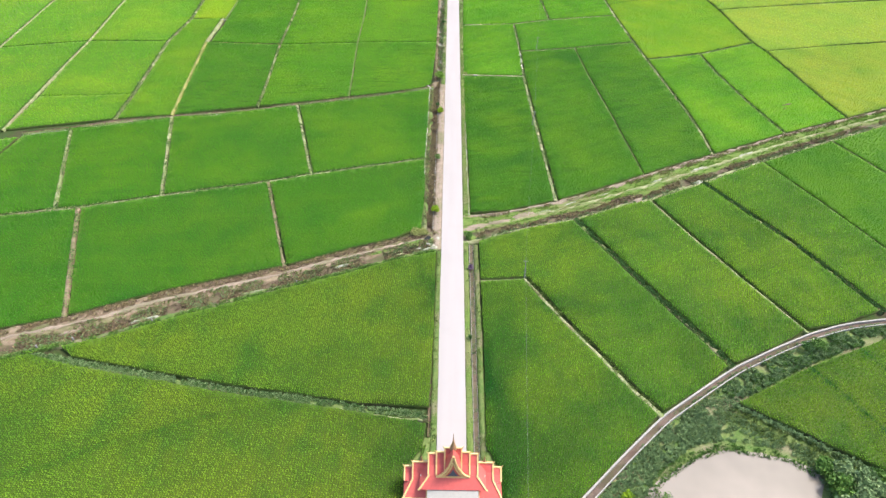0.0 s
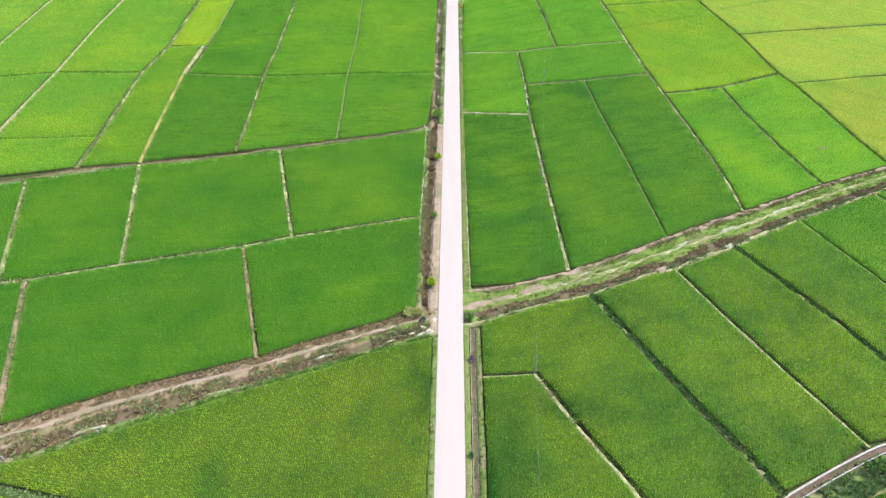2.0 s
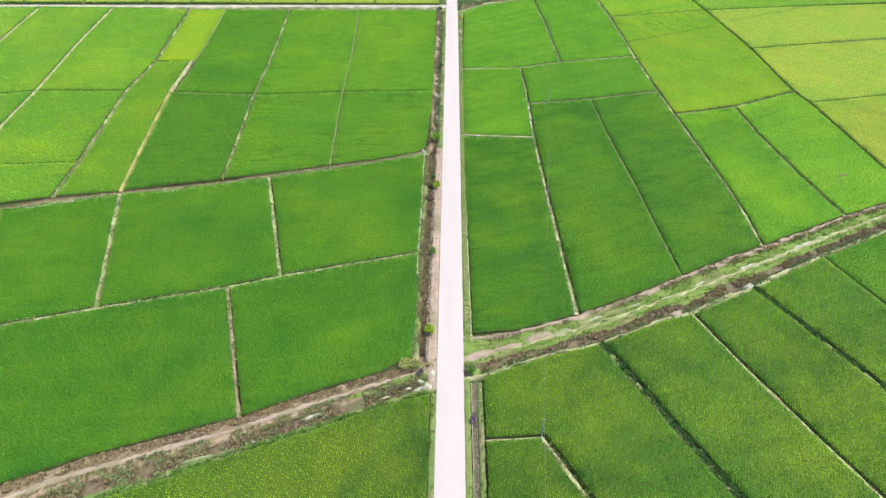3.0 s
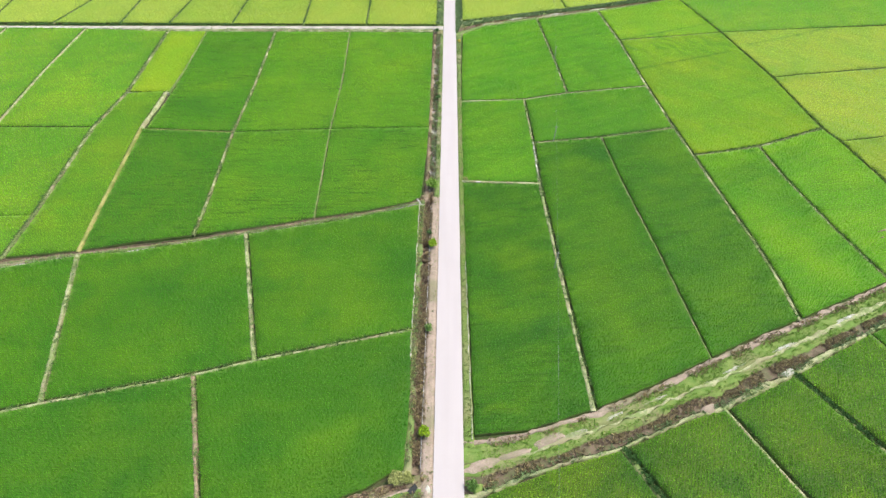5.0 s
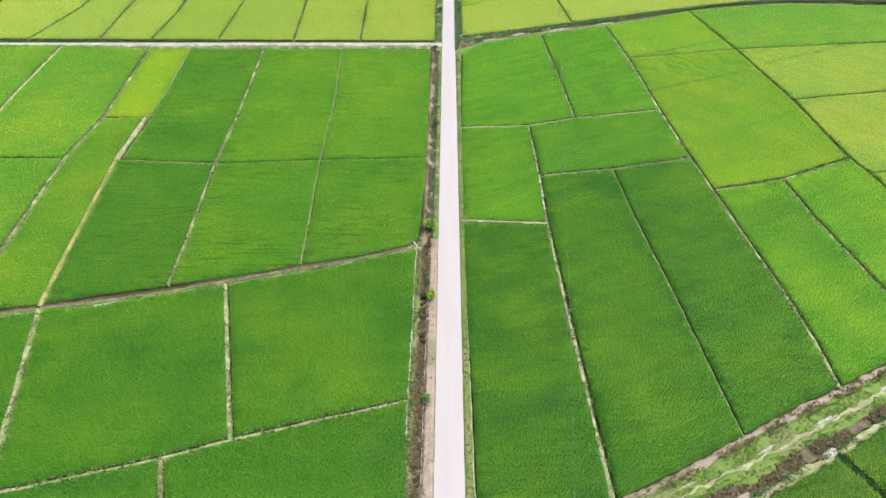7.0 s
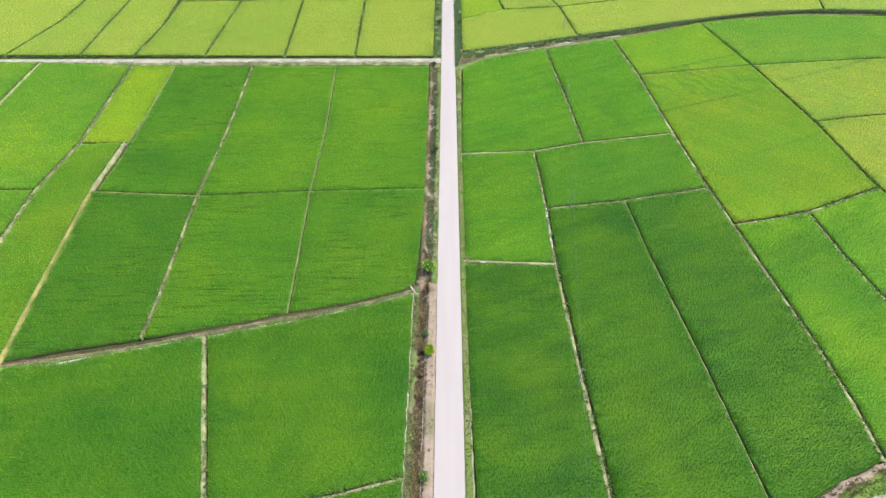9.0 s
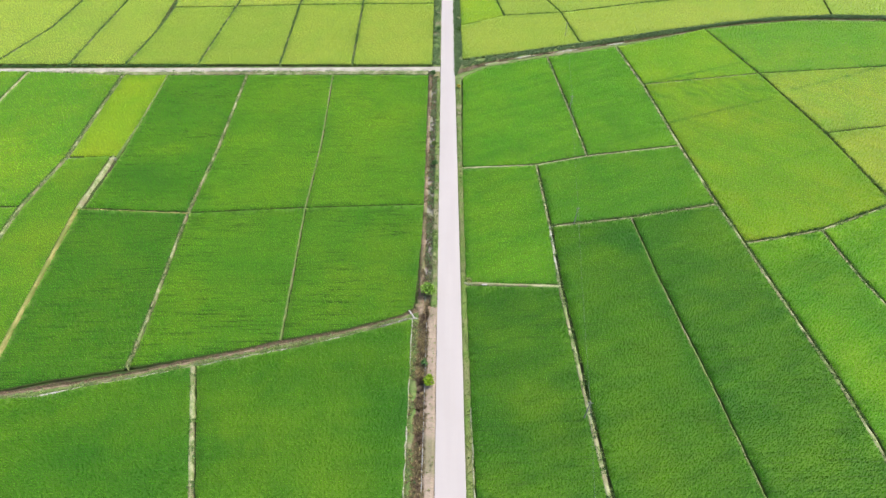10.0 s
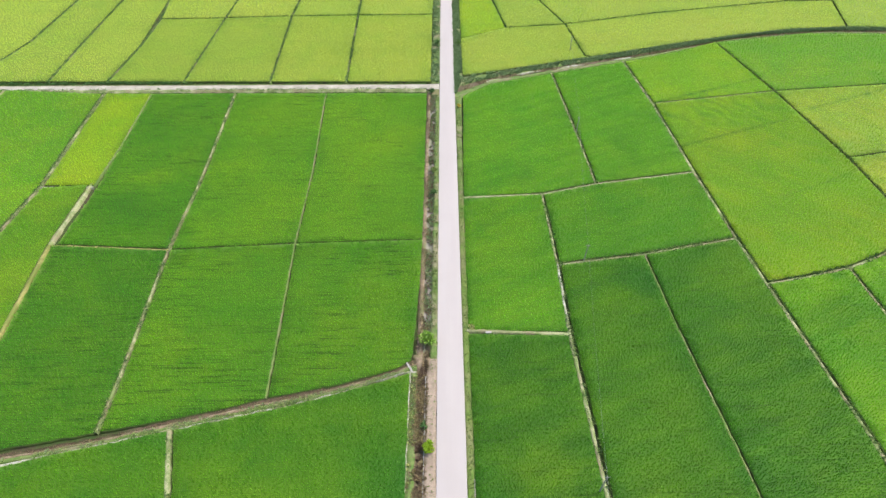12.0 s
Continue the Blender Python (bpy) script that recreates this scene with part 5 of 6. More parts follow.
weeds("grass", WEST_UP, WEST_LOW, 3.4, 0.45, REED, "green weeds between track and ditch", 0.0, 0.36, 0.62, 0.15, 22, 5)
weeds("dry_reeds", WEST_UP, WEST_LOW, 2.2, 0.7, REED_DRY, "dry reeds in the canal ditch", -0.3, 0.62, 0.9, 0.25, 23)
weeds("dry_reeds", WEST_UP, WEST_LOW, 4.5, 0.55, REED_BROWN, "dark brown dead weeds in the ditch", -0.3, 0.56, 0.88, 0.1, 34, 4)
weeds("dry_reeds", EAST_UP, EAST_LOW, 4.2, 0.4, REED_BROWN, "dark brown dead weeds in the ditch", -0.3, 0.64, 0.86, 0.1, 35, 4)
weeds("grass", WEST_UP, WEST_LOW, 1.6, 0.5, REED, "grass on the ditch bank", 0.0, 0.88, 1.0, 0.15, 24)
weeds("dry_reeds", EAST_UP, EAST_LOW, 1.6, 0.6, REED_DRY, "dry brown weeds on the canal bank", 0.0, 0.02, 0.2, 0.25, 25)
weeds("grass", EAST_UP, EAST_LOW, 4.0, 0.36, LEAF_FRESH, "green grass along the canal track", 0.04, 0.08, 0.4, 0.05, 26, 5)
weeds("grass", EAST_UP, EAST_LOW, 3.0, 0.4, LEAF_FRESH, "green weeds between track and ditch", 0.02, 0.52, 0.64, 0.0, 27)
weeds("dry_reeds", EAST_UP, EAST_LOW, 2.0, 0.7, REED_DRY, "dry reeds in the canal ditch", -0.3, 0.62, 0.88, 0.2, 28)
weeds("grass", EAST_UP, EAST_LOW, 1.0, 0.45, REED, "sparse grass on the pale bank", 0.0, 0.86, 1.0, 0.3, 29)
weeds("bushes", NORTH_UP, NORTH_LOW, 1.1, 0.9, LEAF_GREY, "green bushes and weeds along the canal", 0.0, 0.0, 0.45, -0.1, 30, 8)
weeds("dry_reeds", NORTH_UP, NORTH_LOW, 0.8, 0.6, REED_DRY, "dry weeds along the canal", -0.2, 0.4, 0.8, 0.2, 31)
DITCH_UP, DITCH_LOW = "dw.m0 dw.m1 dw.m2 dw.m3 dw.m4 dw.md dw.me dw.mf dw.mg dw.mh -7.6,236", "dw.n0 dw.n1 dw.n2 dw.nb dw.nc dw.nd dw.ne dw.nf dw.ng dw.nh -7.6,232"
weeds("dry_reeds", DITCH_UP, DITCH_LOW, 4.0, 0.45, REED_BROWN, "dark brown dead weeds in the narrow ditch", -0.25, 0.0, 0.55, 0.0, 92, 4)
weeds("grass", DITCH_UP, DITCH_LOW, 3.4, 0.42, REED_FRESH, "green weeds on the ditch bank", 0.05, 0.48, 0.98, 0.1, 93, 5)
weeds("grass", DITCH_UP, DITCH_LOW, 2.2, 0.45, LEAF_GREY, "grey-green weeds on the ditch bank", 0.05, 0.4, 0.95, 0.2, 87, 5)
weeds("dry_reeds", DITCH_UP, DITCH_LOW, 1.6, 0.45, REED_DRY, "dry weeds in the narrow ditch", -0.2, 0.2, 0.7, 0.2, 32)
weeds("grass", DITCH_UP, DITCH_LOW, 1.6, 0.4, REED, "grass on the silty bank", 0.05, 0.7, 1.0, 0.2, 33)


# ---- weeds along the bunds ----
def fringe(text, width, density, size, material, label, seed, ground=0.05, keep=0.1, blades=5):
    rows = resample(spots(text), 2.0)
    out = sides(rows)
    rng = np.random.default_rng(seed)
    places = list(between([p - s * width / 2 for p, s in zip(rows, out)], [p + s * width / 2 for p, s in zip(rows, out)], density, rng, keep=keep))
    return tufts("grass", places, size, material, label, ground, blades, seed=seed)


fringe("sw.g0 sw.g1 sw.g2 sw.g3 sw.g4 sw.g5 sw.g6", 1.3, 4.0, 0.55, LEAF_DARK, "tall dark green grass along the ditch", 41, 0.0, -0.1, 7)
fringe("sw.g0 sw.g1 sw.g2 sw.g3 sw.g4 sw.g5 sw.g6", 1.8, 5.0, 0.55, LEAF_GREY, "grey-green grass along the ditch", 39, 0.05, -0.05, 6)
fringe("ce.lc se.l1 se.l2 se.l3 se.l4", 1.3, 6.0, 0.65, LEAF_DARK, "tall green grass along the bund", 42, 0.2, -0.1, 7)
fringe("ce.lf se.n1 se.n2 se.n3", 1.1, 6.0, 0.65, LEAF_DARK, "tall green grass along the bund", 43, 0.2, -0.05, 7)
fringe("se.e1 se.k1 se.k2 se.k3 se.k4", 1.6, 3.2, 0.5, REED, "grass along the pale bund", 44, 0.2, 0.1)
fringe("ce.le se.m1 se.m2 se.m3 se.m4", 1.3, 1.6, 0.4, REED, "sparse grass along the bund", 45, 0.24)
fringe("ce.lc se.l1 se.l2 se.l3 se.l4", 1.6, 1.2, 0.45, REED_DRY, "pale dry grass along the bund", 37, 0.25, 0.25, 6)
fringe("ce.lf se.n1 se.n2 se.n3", 1.4, 1.0, 0.45, REED_DRY, "pale dry grass along the bund", 38, 0.25, 0.25, 6)
for number, text in enumerate(("cw.h0 cw.h1 cw.h2 cw.h3 cw.h4 cw.h5 cw.h6 cw.h7", "cw.h3 cw.uc", "cw.h5 cw.ug", "cw.v3 cw.h2", "cw.v4 cw.h4", "dw.nd cw.h6", "nw.c0 nw.c1 nw.c2 nw.c3 nw.c4 nw.c5",
                               "nw.b0 nw.b1 nw.b2 nw.b3 nw.b4 nw.b5", "ne.p0 ne.p1 ne.p2", "ne.q0 ne.q1 ne.q2 ne.q3 ne.q4 ne.q5 ne.q6 ne.q7", "ne.r0 ne.s1 ne.s2 ne.s3 ne.s4 ne.s5",
                               "ne.s1 ne.t1 ne.q3", "ne.q4 ne.w1 ne.w2 ne.w3", "ne.w2 ne.x1 ne.x2 ne.x3", "fe.o0 fe.o1 fe.o2 ne.w3 fe.o3 fe.o4 fe.o5 fe.o6")):
    fringe(text, 1.35, 2.4, 0.42, REED_FRESH, "sparse grass along an earth bund", 60 + number, 0.26, 0.15)
    fringe(text, 1.7, 1.5, 0.5, LEAF_DARK, "dark green weeds along an earth bund", 160 + number, 0.24, 0.25)

for number, text in enumerate(FAR_BUNDS):
    fringe(text, 0.9, 1.6, 0.7, LEAF_DARK, "dark green weeds along a far bund", 200 + number, 0.1, -0.1, 5)
# dark grass strips also stand in for the shade and ditch line beside bunds
DARK_EDGE = "dark green grass added for the shaded edge of a bund"
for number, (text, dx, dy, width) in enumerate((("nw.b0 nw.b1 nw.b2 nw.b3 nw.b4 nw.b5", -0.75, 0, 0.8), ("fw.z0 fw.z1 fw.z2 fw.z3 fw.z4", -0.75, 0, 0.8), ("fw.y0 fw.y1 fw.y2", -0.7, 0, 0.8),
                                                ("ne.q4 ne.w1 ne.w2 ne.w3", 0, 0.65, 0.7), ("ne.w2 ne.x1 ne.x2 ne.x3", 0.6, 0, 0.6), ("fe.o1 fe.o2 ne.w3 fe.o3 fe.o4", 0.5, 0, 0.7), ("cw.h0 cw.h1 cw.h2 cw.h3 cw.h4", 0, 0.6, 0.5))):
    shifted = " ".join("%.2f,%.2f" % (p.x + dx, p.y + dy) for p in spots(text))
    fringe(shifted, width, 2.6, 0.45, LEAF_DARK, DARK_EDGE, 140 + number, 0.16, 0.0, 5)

# ---- low ground by the pond ----
profile_strip("pond_margin", line("12,10 18,50 ch.b ch.c ch.d ch.e ch.f ch.g ch.h ch.i ch.j ch.k 180,111"), line("80,0 90,20 96,40 92,55 80,66 72,74 63,82 78,91 92,97 104,101 118,104 134,107 180,109"),
              [(0.02, -0.5), (0.15, -0.4), (0.4, -0.45), (0.7, -0.45), (1, -0.5)], BANK_GREEN, 1.5, 0.3, 0.08, label="weedy low ground round the pond", category="ground", kind="structure")
profile_strip("pond_margin", line("120,-10 112,40 ch.s7 ch.s6 ch.s5 ch.s4 ch.s0"), line("70,-10 74,40 76,62 74,67 70,70.5 64,75 60,80"), [(0, -0.5), (0.5, -0.45), (1, -0.5)], BANK_GREEN, 1.5, 0.3, 0.08, label="weedy low ground round the pond", category="ground", kind="structure")


def pond():
    ring = spots("po.a po.b po.c po.d po.e po.f po.g po.h 55,46 po.i")
    smooth = []
    for i in range(len(ring)):
        a, b, c, d = ring[i - 1], ring[i], ring[(i + 1) % len(ring)], ring[(i + 2) % len(ring)]
        for k in range(8):
            t = k / 8
            p = 0.5 * (2 * b + (c - a) * t + (2 * a - 5 * b + 4 * c - d) * t * t + (3 * b - a - 3 * c + d) * t ** 3)
            smooth.append((p.x + 0.5 * rough_noise(p.x, p.y, 0.4), p.y + 0.5 * rough_noise(p.x, p.y, 0.4, 8.0), -0.30))
    return mesh_ob("pond", smooth, [tuple(range(len(smooth)))], WATER, label="murky cream-brown fish pond", category="pond", kind="structure")


pond()


def puddle(x, y, long, wide, turn, z):
    ring, c, s = [], math.cos(radians(turn)), math.sin(radians(turn))
    for k in range(28):
        w = 6.283 * k / 28
        size = 1 + 0.35 * rough_noise(2 * math.cos(w) + x, 2 * math.sin(w) + y, 0.8, 3.0)
        u, v = math.cos(w) * long / 2 * size, math.sin(w) * wide / 2 * size
        ring.append((x + u * c - v * s, y + u * s + v * c, z))
    return mesh_ob("puddle", ring, [tuple(range(28))], DARK_WATER, label="dark standing water at the canal mouth", category="puddle", kind="structure")


puddle(-7.0, 138.6, 2.4, 1.5, 60, 0.16)
weeds("bushes", "ch.e ch.f ch.g ch.h ch.i ch.j ch.k", "64,84 76,90.5 84,94.5 92,98 103,102 118,105 134,107.5", 1.1, 0.9, LEAF, "dense green weeds below the channel", -0.4, 0.2, 1.0, 0.1, 80, 7)
weeds("grass", "ch.e ch.f ch.g ch.h ch.i ch.j ch.k", "64,84 76,90.5 84,94.5 92,98 103,102 118,105 134,107.5", 3.4, 0.8, LEAF_GREY, "lighter grey-green weeds below the channel", -0.3, 0.08, 1.0, 0.1, 81)
weeds("grass", "ch.d ch.e ch.f", "49,73 58,78.5 65,84", 3.0, 0.55, LEAF_GREY, "low grey-green weeds below the channel", -0.42, 0.0, 1.0, -0.2, 99, 6)
weeds("grass", "20,52 ch.b ch.c ch.d ch.e", "30,44 36,58 41,66 49,71.5 57,76", 3.2, 0.75, LEAF_GREY, "grey-green weeds between channel and pond", -0.4, 0.12, 1.0, 0.0, 82, 8)
weeds("grass", "ch.d ch.e ch.f ch.g ch.h ch.i ch.j ch.k", "47.5,77.2 58,85 67,91 79.2,97.2 89,101.6 98.6,104.9 108.6,106.6 135.3,108.6", 2.0, 0.6, LEAF_OLIVE, "pale dry grass along the concrete channel", -0.25, 0.55, 1.0, 0.2, 86, 5)
weeds("grass", "ch.s0 ch.s4 ch.s5 ch.s6 ch.s7", "62,82.2 71.6,75.9 78.7,70.7 86.4,65.8 102.6,59", 5.0, 1.0, LEAF_GREY, "tall weeds against the edge of the paddy", -0.4, 0.0, 1.0, -0.2, 87, 5)
weeds("grass", "ch.s0 ch.s4 ch.s5 ch.s6 96,60", "58,80 68,74 76,68 84,62 94,56", 3.0, 0.6, REED, "weeds along the edge of the paddy", -0.4, 0.0, 1.0, -0.2, 84)
weeds("grass", "36,57 40,66 49,71 57,73.5 69,71.5 75,67", "38,56 42,64 50,69.2 57,71.4 68,69.4 72.6,66", 4.0, 0.5, LEAF, "grass at the water's edge", -0.4, 0.0, 1.0, -0.1, 85)
weeds("bushes", "57,84 63,80 71,74.5 78,69.5 86,64.5", "49,72.5 57,74 67,72.5 73,69 74,62", 1.6, 0.6, LEAF_GREY, "grey-green weeds on the pond bank", -0.4, 0.0, 1.0, 0.0, 83, 8)


# ---- trees and shrubs ----
def shrub(name, x, y, radius, height, material, label, leaves=420, lobes=5, seed=1, trunk=0.6, leaf=0.24, category="shrub", ground=0.0):
    """A short trunk with limbs, and a crown of loose leaves gathered in uneven lobes."""
    rng = np.random.default_rng(seed)
    thing = tagged(new(name), label, category)
    thing.location = (x, y, ground)

    def limb(kind, a, b, r0, r1):
        bm = bmesh.new()
        way = (b - a)
        turn = way.to_track_quat("Z", "Y").to_matrix().to_4x4()
        bmesh.ops.create_cone(bm, cap_ends=True, segments=7, radius1=r0, radius2=r1, depth=way.length, matrix=Matrix.Translation((a + b) / 2) @ turn)
        part(kind, bm, BARK, thing)

    top = Vector((rng.normal() * 0.1, rng.normal() * 0.1, trunk))
    limb("trunk", Vector((0, 0, -0.3)), top, 0.09 * radius + 0.04, 0.06 * radius + 0.02)
    centres = []
    for i in range(lobes):
        turn = 6.283 * (i + rng.random() * 0.6) / lobes
        far = radius * (0.35 + 0.3 * rng.random()) if i else 0.1
        c = Vector((math.cos(turn) * far, math.sin(turn) * far, trunk + (height - trunk) * (0.35 + 0.4 * rng.random() if i else 0.7)))
        centres.append(c)
        limb("limb", top, c, 0.04 * radius + 0.015, 0.012)
    verts, faces = [], []
    for k in range(leaves):
        c = centres[k % lobes]
        way = Vector(rng.normal(size=3)).normalized()
        p = c + Vector((way.x, way.y, way.z * 0.75)) * radius * 0.55 * (0.55 + 0.5 * rng.random() ** 0.6)
        p.z = max(p.z, 0.12)
        u = Vector(rng.normal(size=3)).normalized()
        u = (u * 0.8 + way * 0.5).normalized()
        v = u.cross(Vector(rng.normal(size=3))).normalized()
        size = leaf * (0.6 + 0.8 * rng.random())
        n = len(verts)
        verts += [p - u * size * 0.5, p + v * size * 0.42, p + u * size, p - v * size * 0.42]
        faces.append((n, n + 1, n + 2, n + 3))
    mesh_ob("crown", verts, faces, material, thing)
    return thing


WEST_BUSHES = (
    ("roadside_bush", -4.9, 151.2, 1.35, 2.1, LEAF_LIME, "round lime-green bush on the road shoulder", 1000, 1),
    ("roadside_bush", -4.6, 212.4, 1.35, 2.0, LEAF_LIME, "round lime-green bush on the road shoulder", 1000, 2),
    ("roadside_tree", -5.2, 240.6, 2.1, 3.0, LEAF_FRESH, "small leafy green tree beside the ditch", 420, 3),
    ("roadside_bush", -4.3, 299.8, 1.1, 1.8, LEAF_DARK, "small dark green bush on the road shoulder", 420, 4),
    ("roadside_bush", -5.9, 365.0, 1.3, 1.5, LEAF_DARK, "low dark bush at the corner of the side track", 420, 21),
    ("roadside_bush", -4.7, 312.0, 1.1, 1.6, REED, "thin green bush on the road shoulder", 240, 5),
    ("roadside_bush", -5.6, 217.7, 0.9, 1.3, LEAF_DARK, "small dark shrub in the ditch", 220, 6),
    ("roadside_bush", -4.8, 180.5, 1.15, 1.6, LEAF, "small green shrub on the road shoulder", 320, 7),
    ("roadside_tree", -3.9, 409.0, 1.2, 2.2, LEAF_DARK, "small dark green tree beside the road", 380, 8),
    ("roadside_bush", -8.0, 140.9, 1.3, 1.3, LEAF_OLIVE, "pale olive shrub at the canal mouth", 700, 14),
    ("roadside_bush", -10.3, 140.6, 1.5, 1.2, LEAF_OLIVE, "pale olive shrub at the canal mouth", 800, 15),
)
EAST_BUSHES = (
    ("roadside_tree", 5.6, 409.0, 1.2, 2.0, LEAF, "small green tree beside the road", 380, 9),
    ("roadside_bush", 4.9, 139.4, 1.25, 1.6, LEAF, "leafy green shrub beside the canal mouth", 480, 10),
    ("flowering_shrub", 5.2, 125.9, 0.8, 1.1, BLOSSOM, "small shrub with purple blossom by the channel", 240, 11),
    ("roadside_bush", 4.5, 354.2, 0.9, 1.2, YELLOW, "small yellow shrub on the road verge", 260, 12),
    ("roadside_bush", 4.6, 101.0, 0.6, 0.9, LEAF_DARK, "small dark shrub on the grass verge", 160, 13),
    ("roadside_bush", 5.6, 245.4, 0.9, 0.9, LEAF_OLIVE, "pale olive weeds beside the culvert", 260, 20),
    ("channel_bush", 87.5, 99.6, 1.9, 2.4, LEAF, "green bush below the concrete channel", 650, 16),
    ("channel_bush", 84.6, 99.0, 1.4, 1.8, LEAF_DARK, "dark green bush below the concrete channel", 450, 17),
    ("pond_bush", 34.2, 60.5, 1.3, 1.7, LEAF_LIME, "light green bush beside the channel", 420, 18),
    ("pond_bush", 41.5, 60.3, 1.5, 1.5, LEAF, "green bush at the edge of the pond", 420, 19),
)
for name, x, y, radius, height, material, label, leaves, seed in WEST_BUSHES + EAST_BUSHES:
    shrub(name, x, y, radius, height, material, label, leaves, 5 if radius < 1.5 else 7, seed, 0.35 * height, 0.4 if "small leafy" in label else 0.24, "tree" if "tree" in name else "bush")
rng = np.random.default_rng(90)
for number, (x, y, radius) in enumerate(((74.8, 67.2, 2.0), (77.6, 66.0, 2.4), (80.8, 64.2, 2.6), (75.8, 63.0, 2.6), (79.0, 60.6, 2.8), (83.6, 61.0, 2.6), (84.5, 65.6, 1.7), (75.4, 58.6, 2.4), (82.0, 56.8, 2.8), (87.0, 57.5, 2.4))):
    shrub("pond_tree", x, y, radius, radius * 1.5, LEAF_GREY if number % 3 else LEAF, "dense grey-green bushy tree beside the pond", 900, 8, 120 + number, 0.5 * radius, 0.46, "tree", -0.4)


# ---- power line ----
def pole(x, y, height, lean=0.0):
    thing = tagged(new("utility_pole"), "slim grey concrete power pole standing in the rice", "utility pole", "power line poles")
    thing.location = (x, y, -0.3)
    bm = bmesh.new()
    bmesh.ops.create_cone(bm, cap_ends=True, segments=12, radius1=0.17, radius2=0.1, depth=height, matrix=Matrix.Translation((lean * 0.5, 0, height / 2)) @ pose(0, 0, 0, 0, math.degrees(math.atan2(lean, height))))
    part("pole", bm, POLE_GREY, thing)
    bm = bmesh.new()
    bmesh.ops.create_cube(bm, size=1, matrix=Matrix.Translation((lean, 0, height - 0.35)) @ Matrix.Diagonal((1.3, 0.1, 0.1, 1)))
    bmesh.ops.bevel(bm, geom=bm.edges[:], offset=0.015, segments=1, affect="EDGES")
    part("crossarm", bm, POLE_GREY, thing)
    for side in (-0.55, 0.55):
        bm = bmesh.new()
        bmesh.ops.create_cone(bm, cap_ends=True, segments=8, radius1=0.06, radius2=0.04, depth=0.2, matrix=Matrix.Translation((lean + side, 0, height - 0.2)))
        part("insulator", bm, CONCRETE, thing)
    return thing


POLES = [(13.5, 48.0, 6.9, 0.0), (19.5, 122.3, 6.9, -0.2), (29.0, 203.4, 6.4, 0.5), (36.9, 269.5, 6.6, 0.4), (45.4, 336.5, 6.6, 0.3), (53.5, 404.0, 6.6, 0.0)]
for x, y, height, lean in POLES:
    pole(x, y, height, lean)


def cable(a, b, radius=0.016, sag=0.9):
    verts, faces, n, k = [], [], 24, 5
    way = (b - a).normalized()
    u = way.cross(Vector((0, 0, 1))).normalized()
    v = u.cross(way)
    for i in range(n + 1):
        t = i / n
        p = a.lerp(b, t) - Vector((0, 0, sag * 4 * t * (1 - t)))
        verts += [p + (u * math.cos(6.283 * j / k) + v * math.sin(6.283 * j / k)) * radius for j in range(k)]
    for i in range(n):
        for j in range(k):
            faces.append((i * k + j, i * k + (j + 1) % k, (i + 1) * k + (j + 1) % k, (i + 1) * k + j))
    return mesh_ob("power_cable", verts, faces, WIRE, label="thin grey bundled overhead power cable between poles", category="cable", group="cables of the power line")


for (x, y, h, lean), (x1, y1, h1, lean1) in zip(POLES, POLES[1:]):
    cable(Vector((x + lean, y, h - 0.42)), Vector((x1 + lean1, y1, h1 - 0.42)))


# ---- small concrete things ----
def block(name, x, y, z, size, turn, material, label, category, bevel=0.04):
    bm = bmesh.new()
    bmesh.ops.create_cube(bm, size=1, matrix=pose(x, y, z, 0, 0, turn) @ Matrix.Diagonal((*size, 1)))
    bmesh.ops.bevel(bm, geom=bm.edges[:], offset=bevel, segments=2, affect="EDGES")
    return tagged(part(name, bm, material, None), label, category)


block("culvert_head", 9.5, 243.9, 0.1, (1.5, 0.6, 0.8), 0, ROAD, "pale concrete culvert head on the bund", "culvert")
block("footbridge", -9.4, 233.6, 0.2, (0.45, 3.6, 0.16), 28, CONCRETE, "narrow concrete plank bridge over the ditch", "footbridge")
for x, y in ((-98.5, 96.3), (-91.0, 98.9), (-74.2, 105.2), (-41.0, 119.6)):
    block("marker_post", x, y, 0.3, (0.3, 0.3, 1.5), 12, ROAD, "short pale concrete marker post on the canal bank", "marker post")


# ---- the gate over the road ----
GX, GY = 0.35, 63.65
gate = tagged(new("village_gate"), "ornate red-roofed ceremonial gate with gold trim over the road", "gate")
gate.location = (GX, GY, 0.2)


def plate(name, corners, thick, material, label=""):
    """A flat panel of four or more corners with a thickness, bevelled."""
    bm = bmesh.new()
    corners = [Vector(c) for c in corners]
    normal = (corners[1] - corners[0]).cross(corners[2] - corners[0]).normalized()
    if normal.z < 0:
        normal = -normal
    upper = [bm.verts.new(c) for c in corners]
    lower = [bm.verts.new(c - normal * thick) for c in corners]
    bm.faces.new(upper), bm.faces.new(lower[::-1])
    for i in range(len(corners)):
        j = (i + 1) % len(corners)
        bm.faces.new((upper[i], lower[i], lower[j], upper[j]))
    bmesh.ops.recalc_face_normals(bm, faces=bm.faces)
    return part(name, bm, material, gate, label)


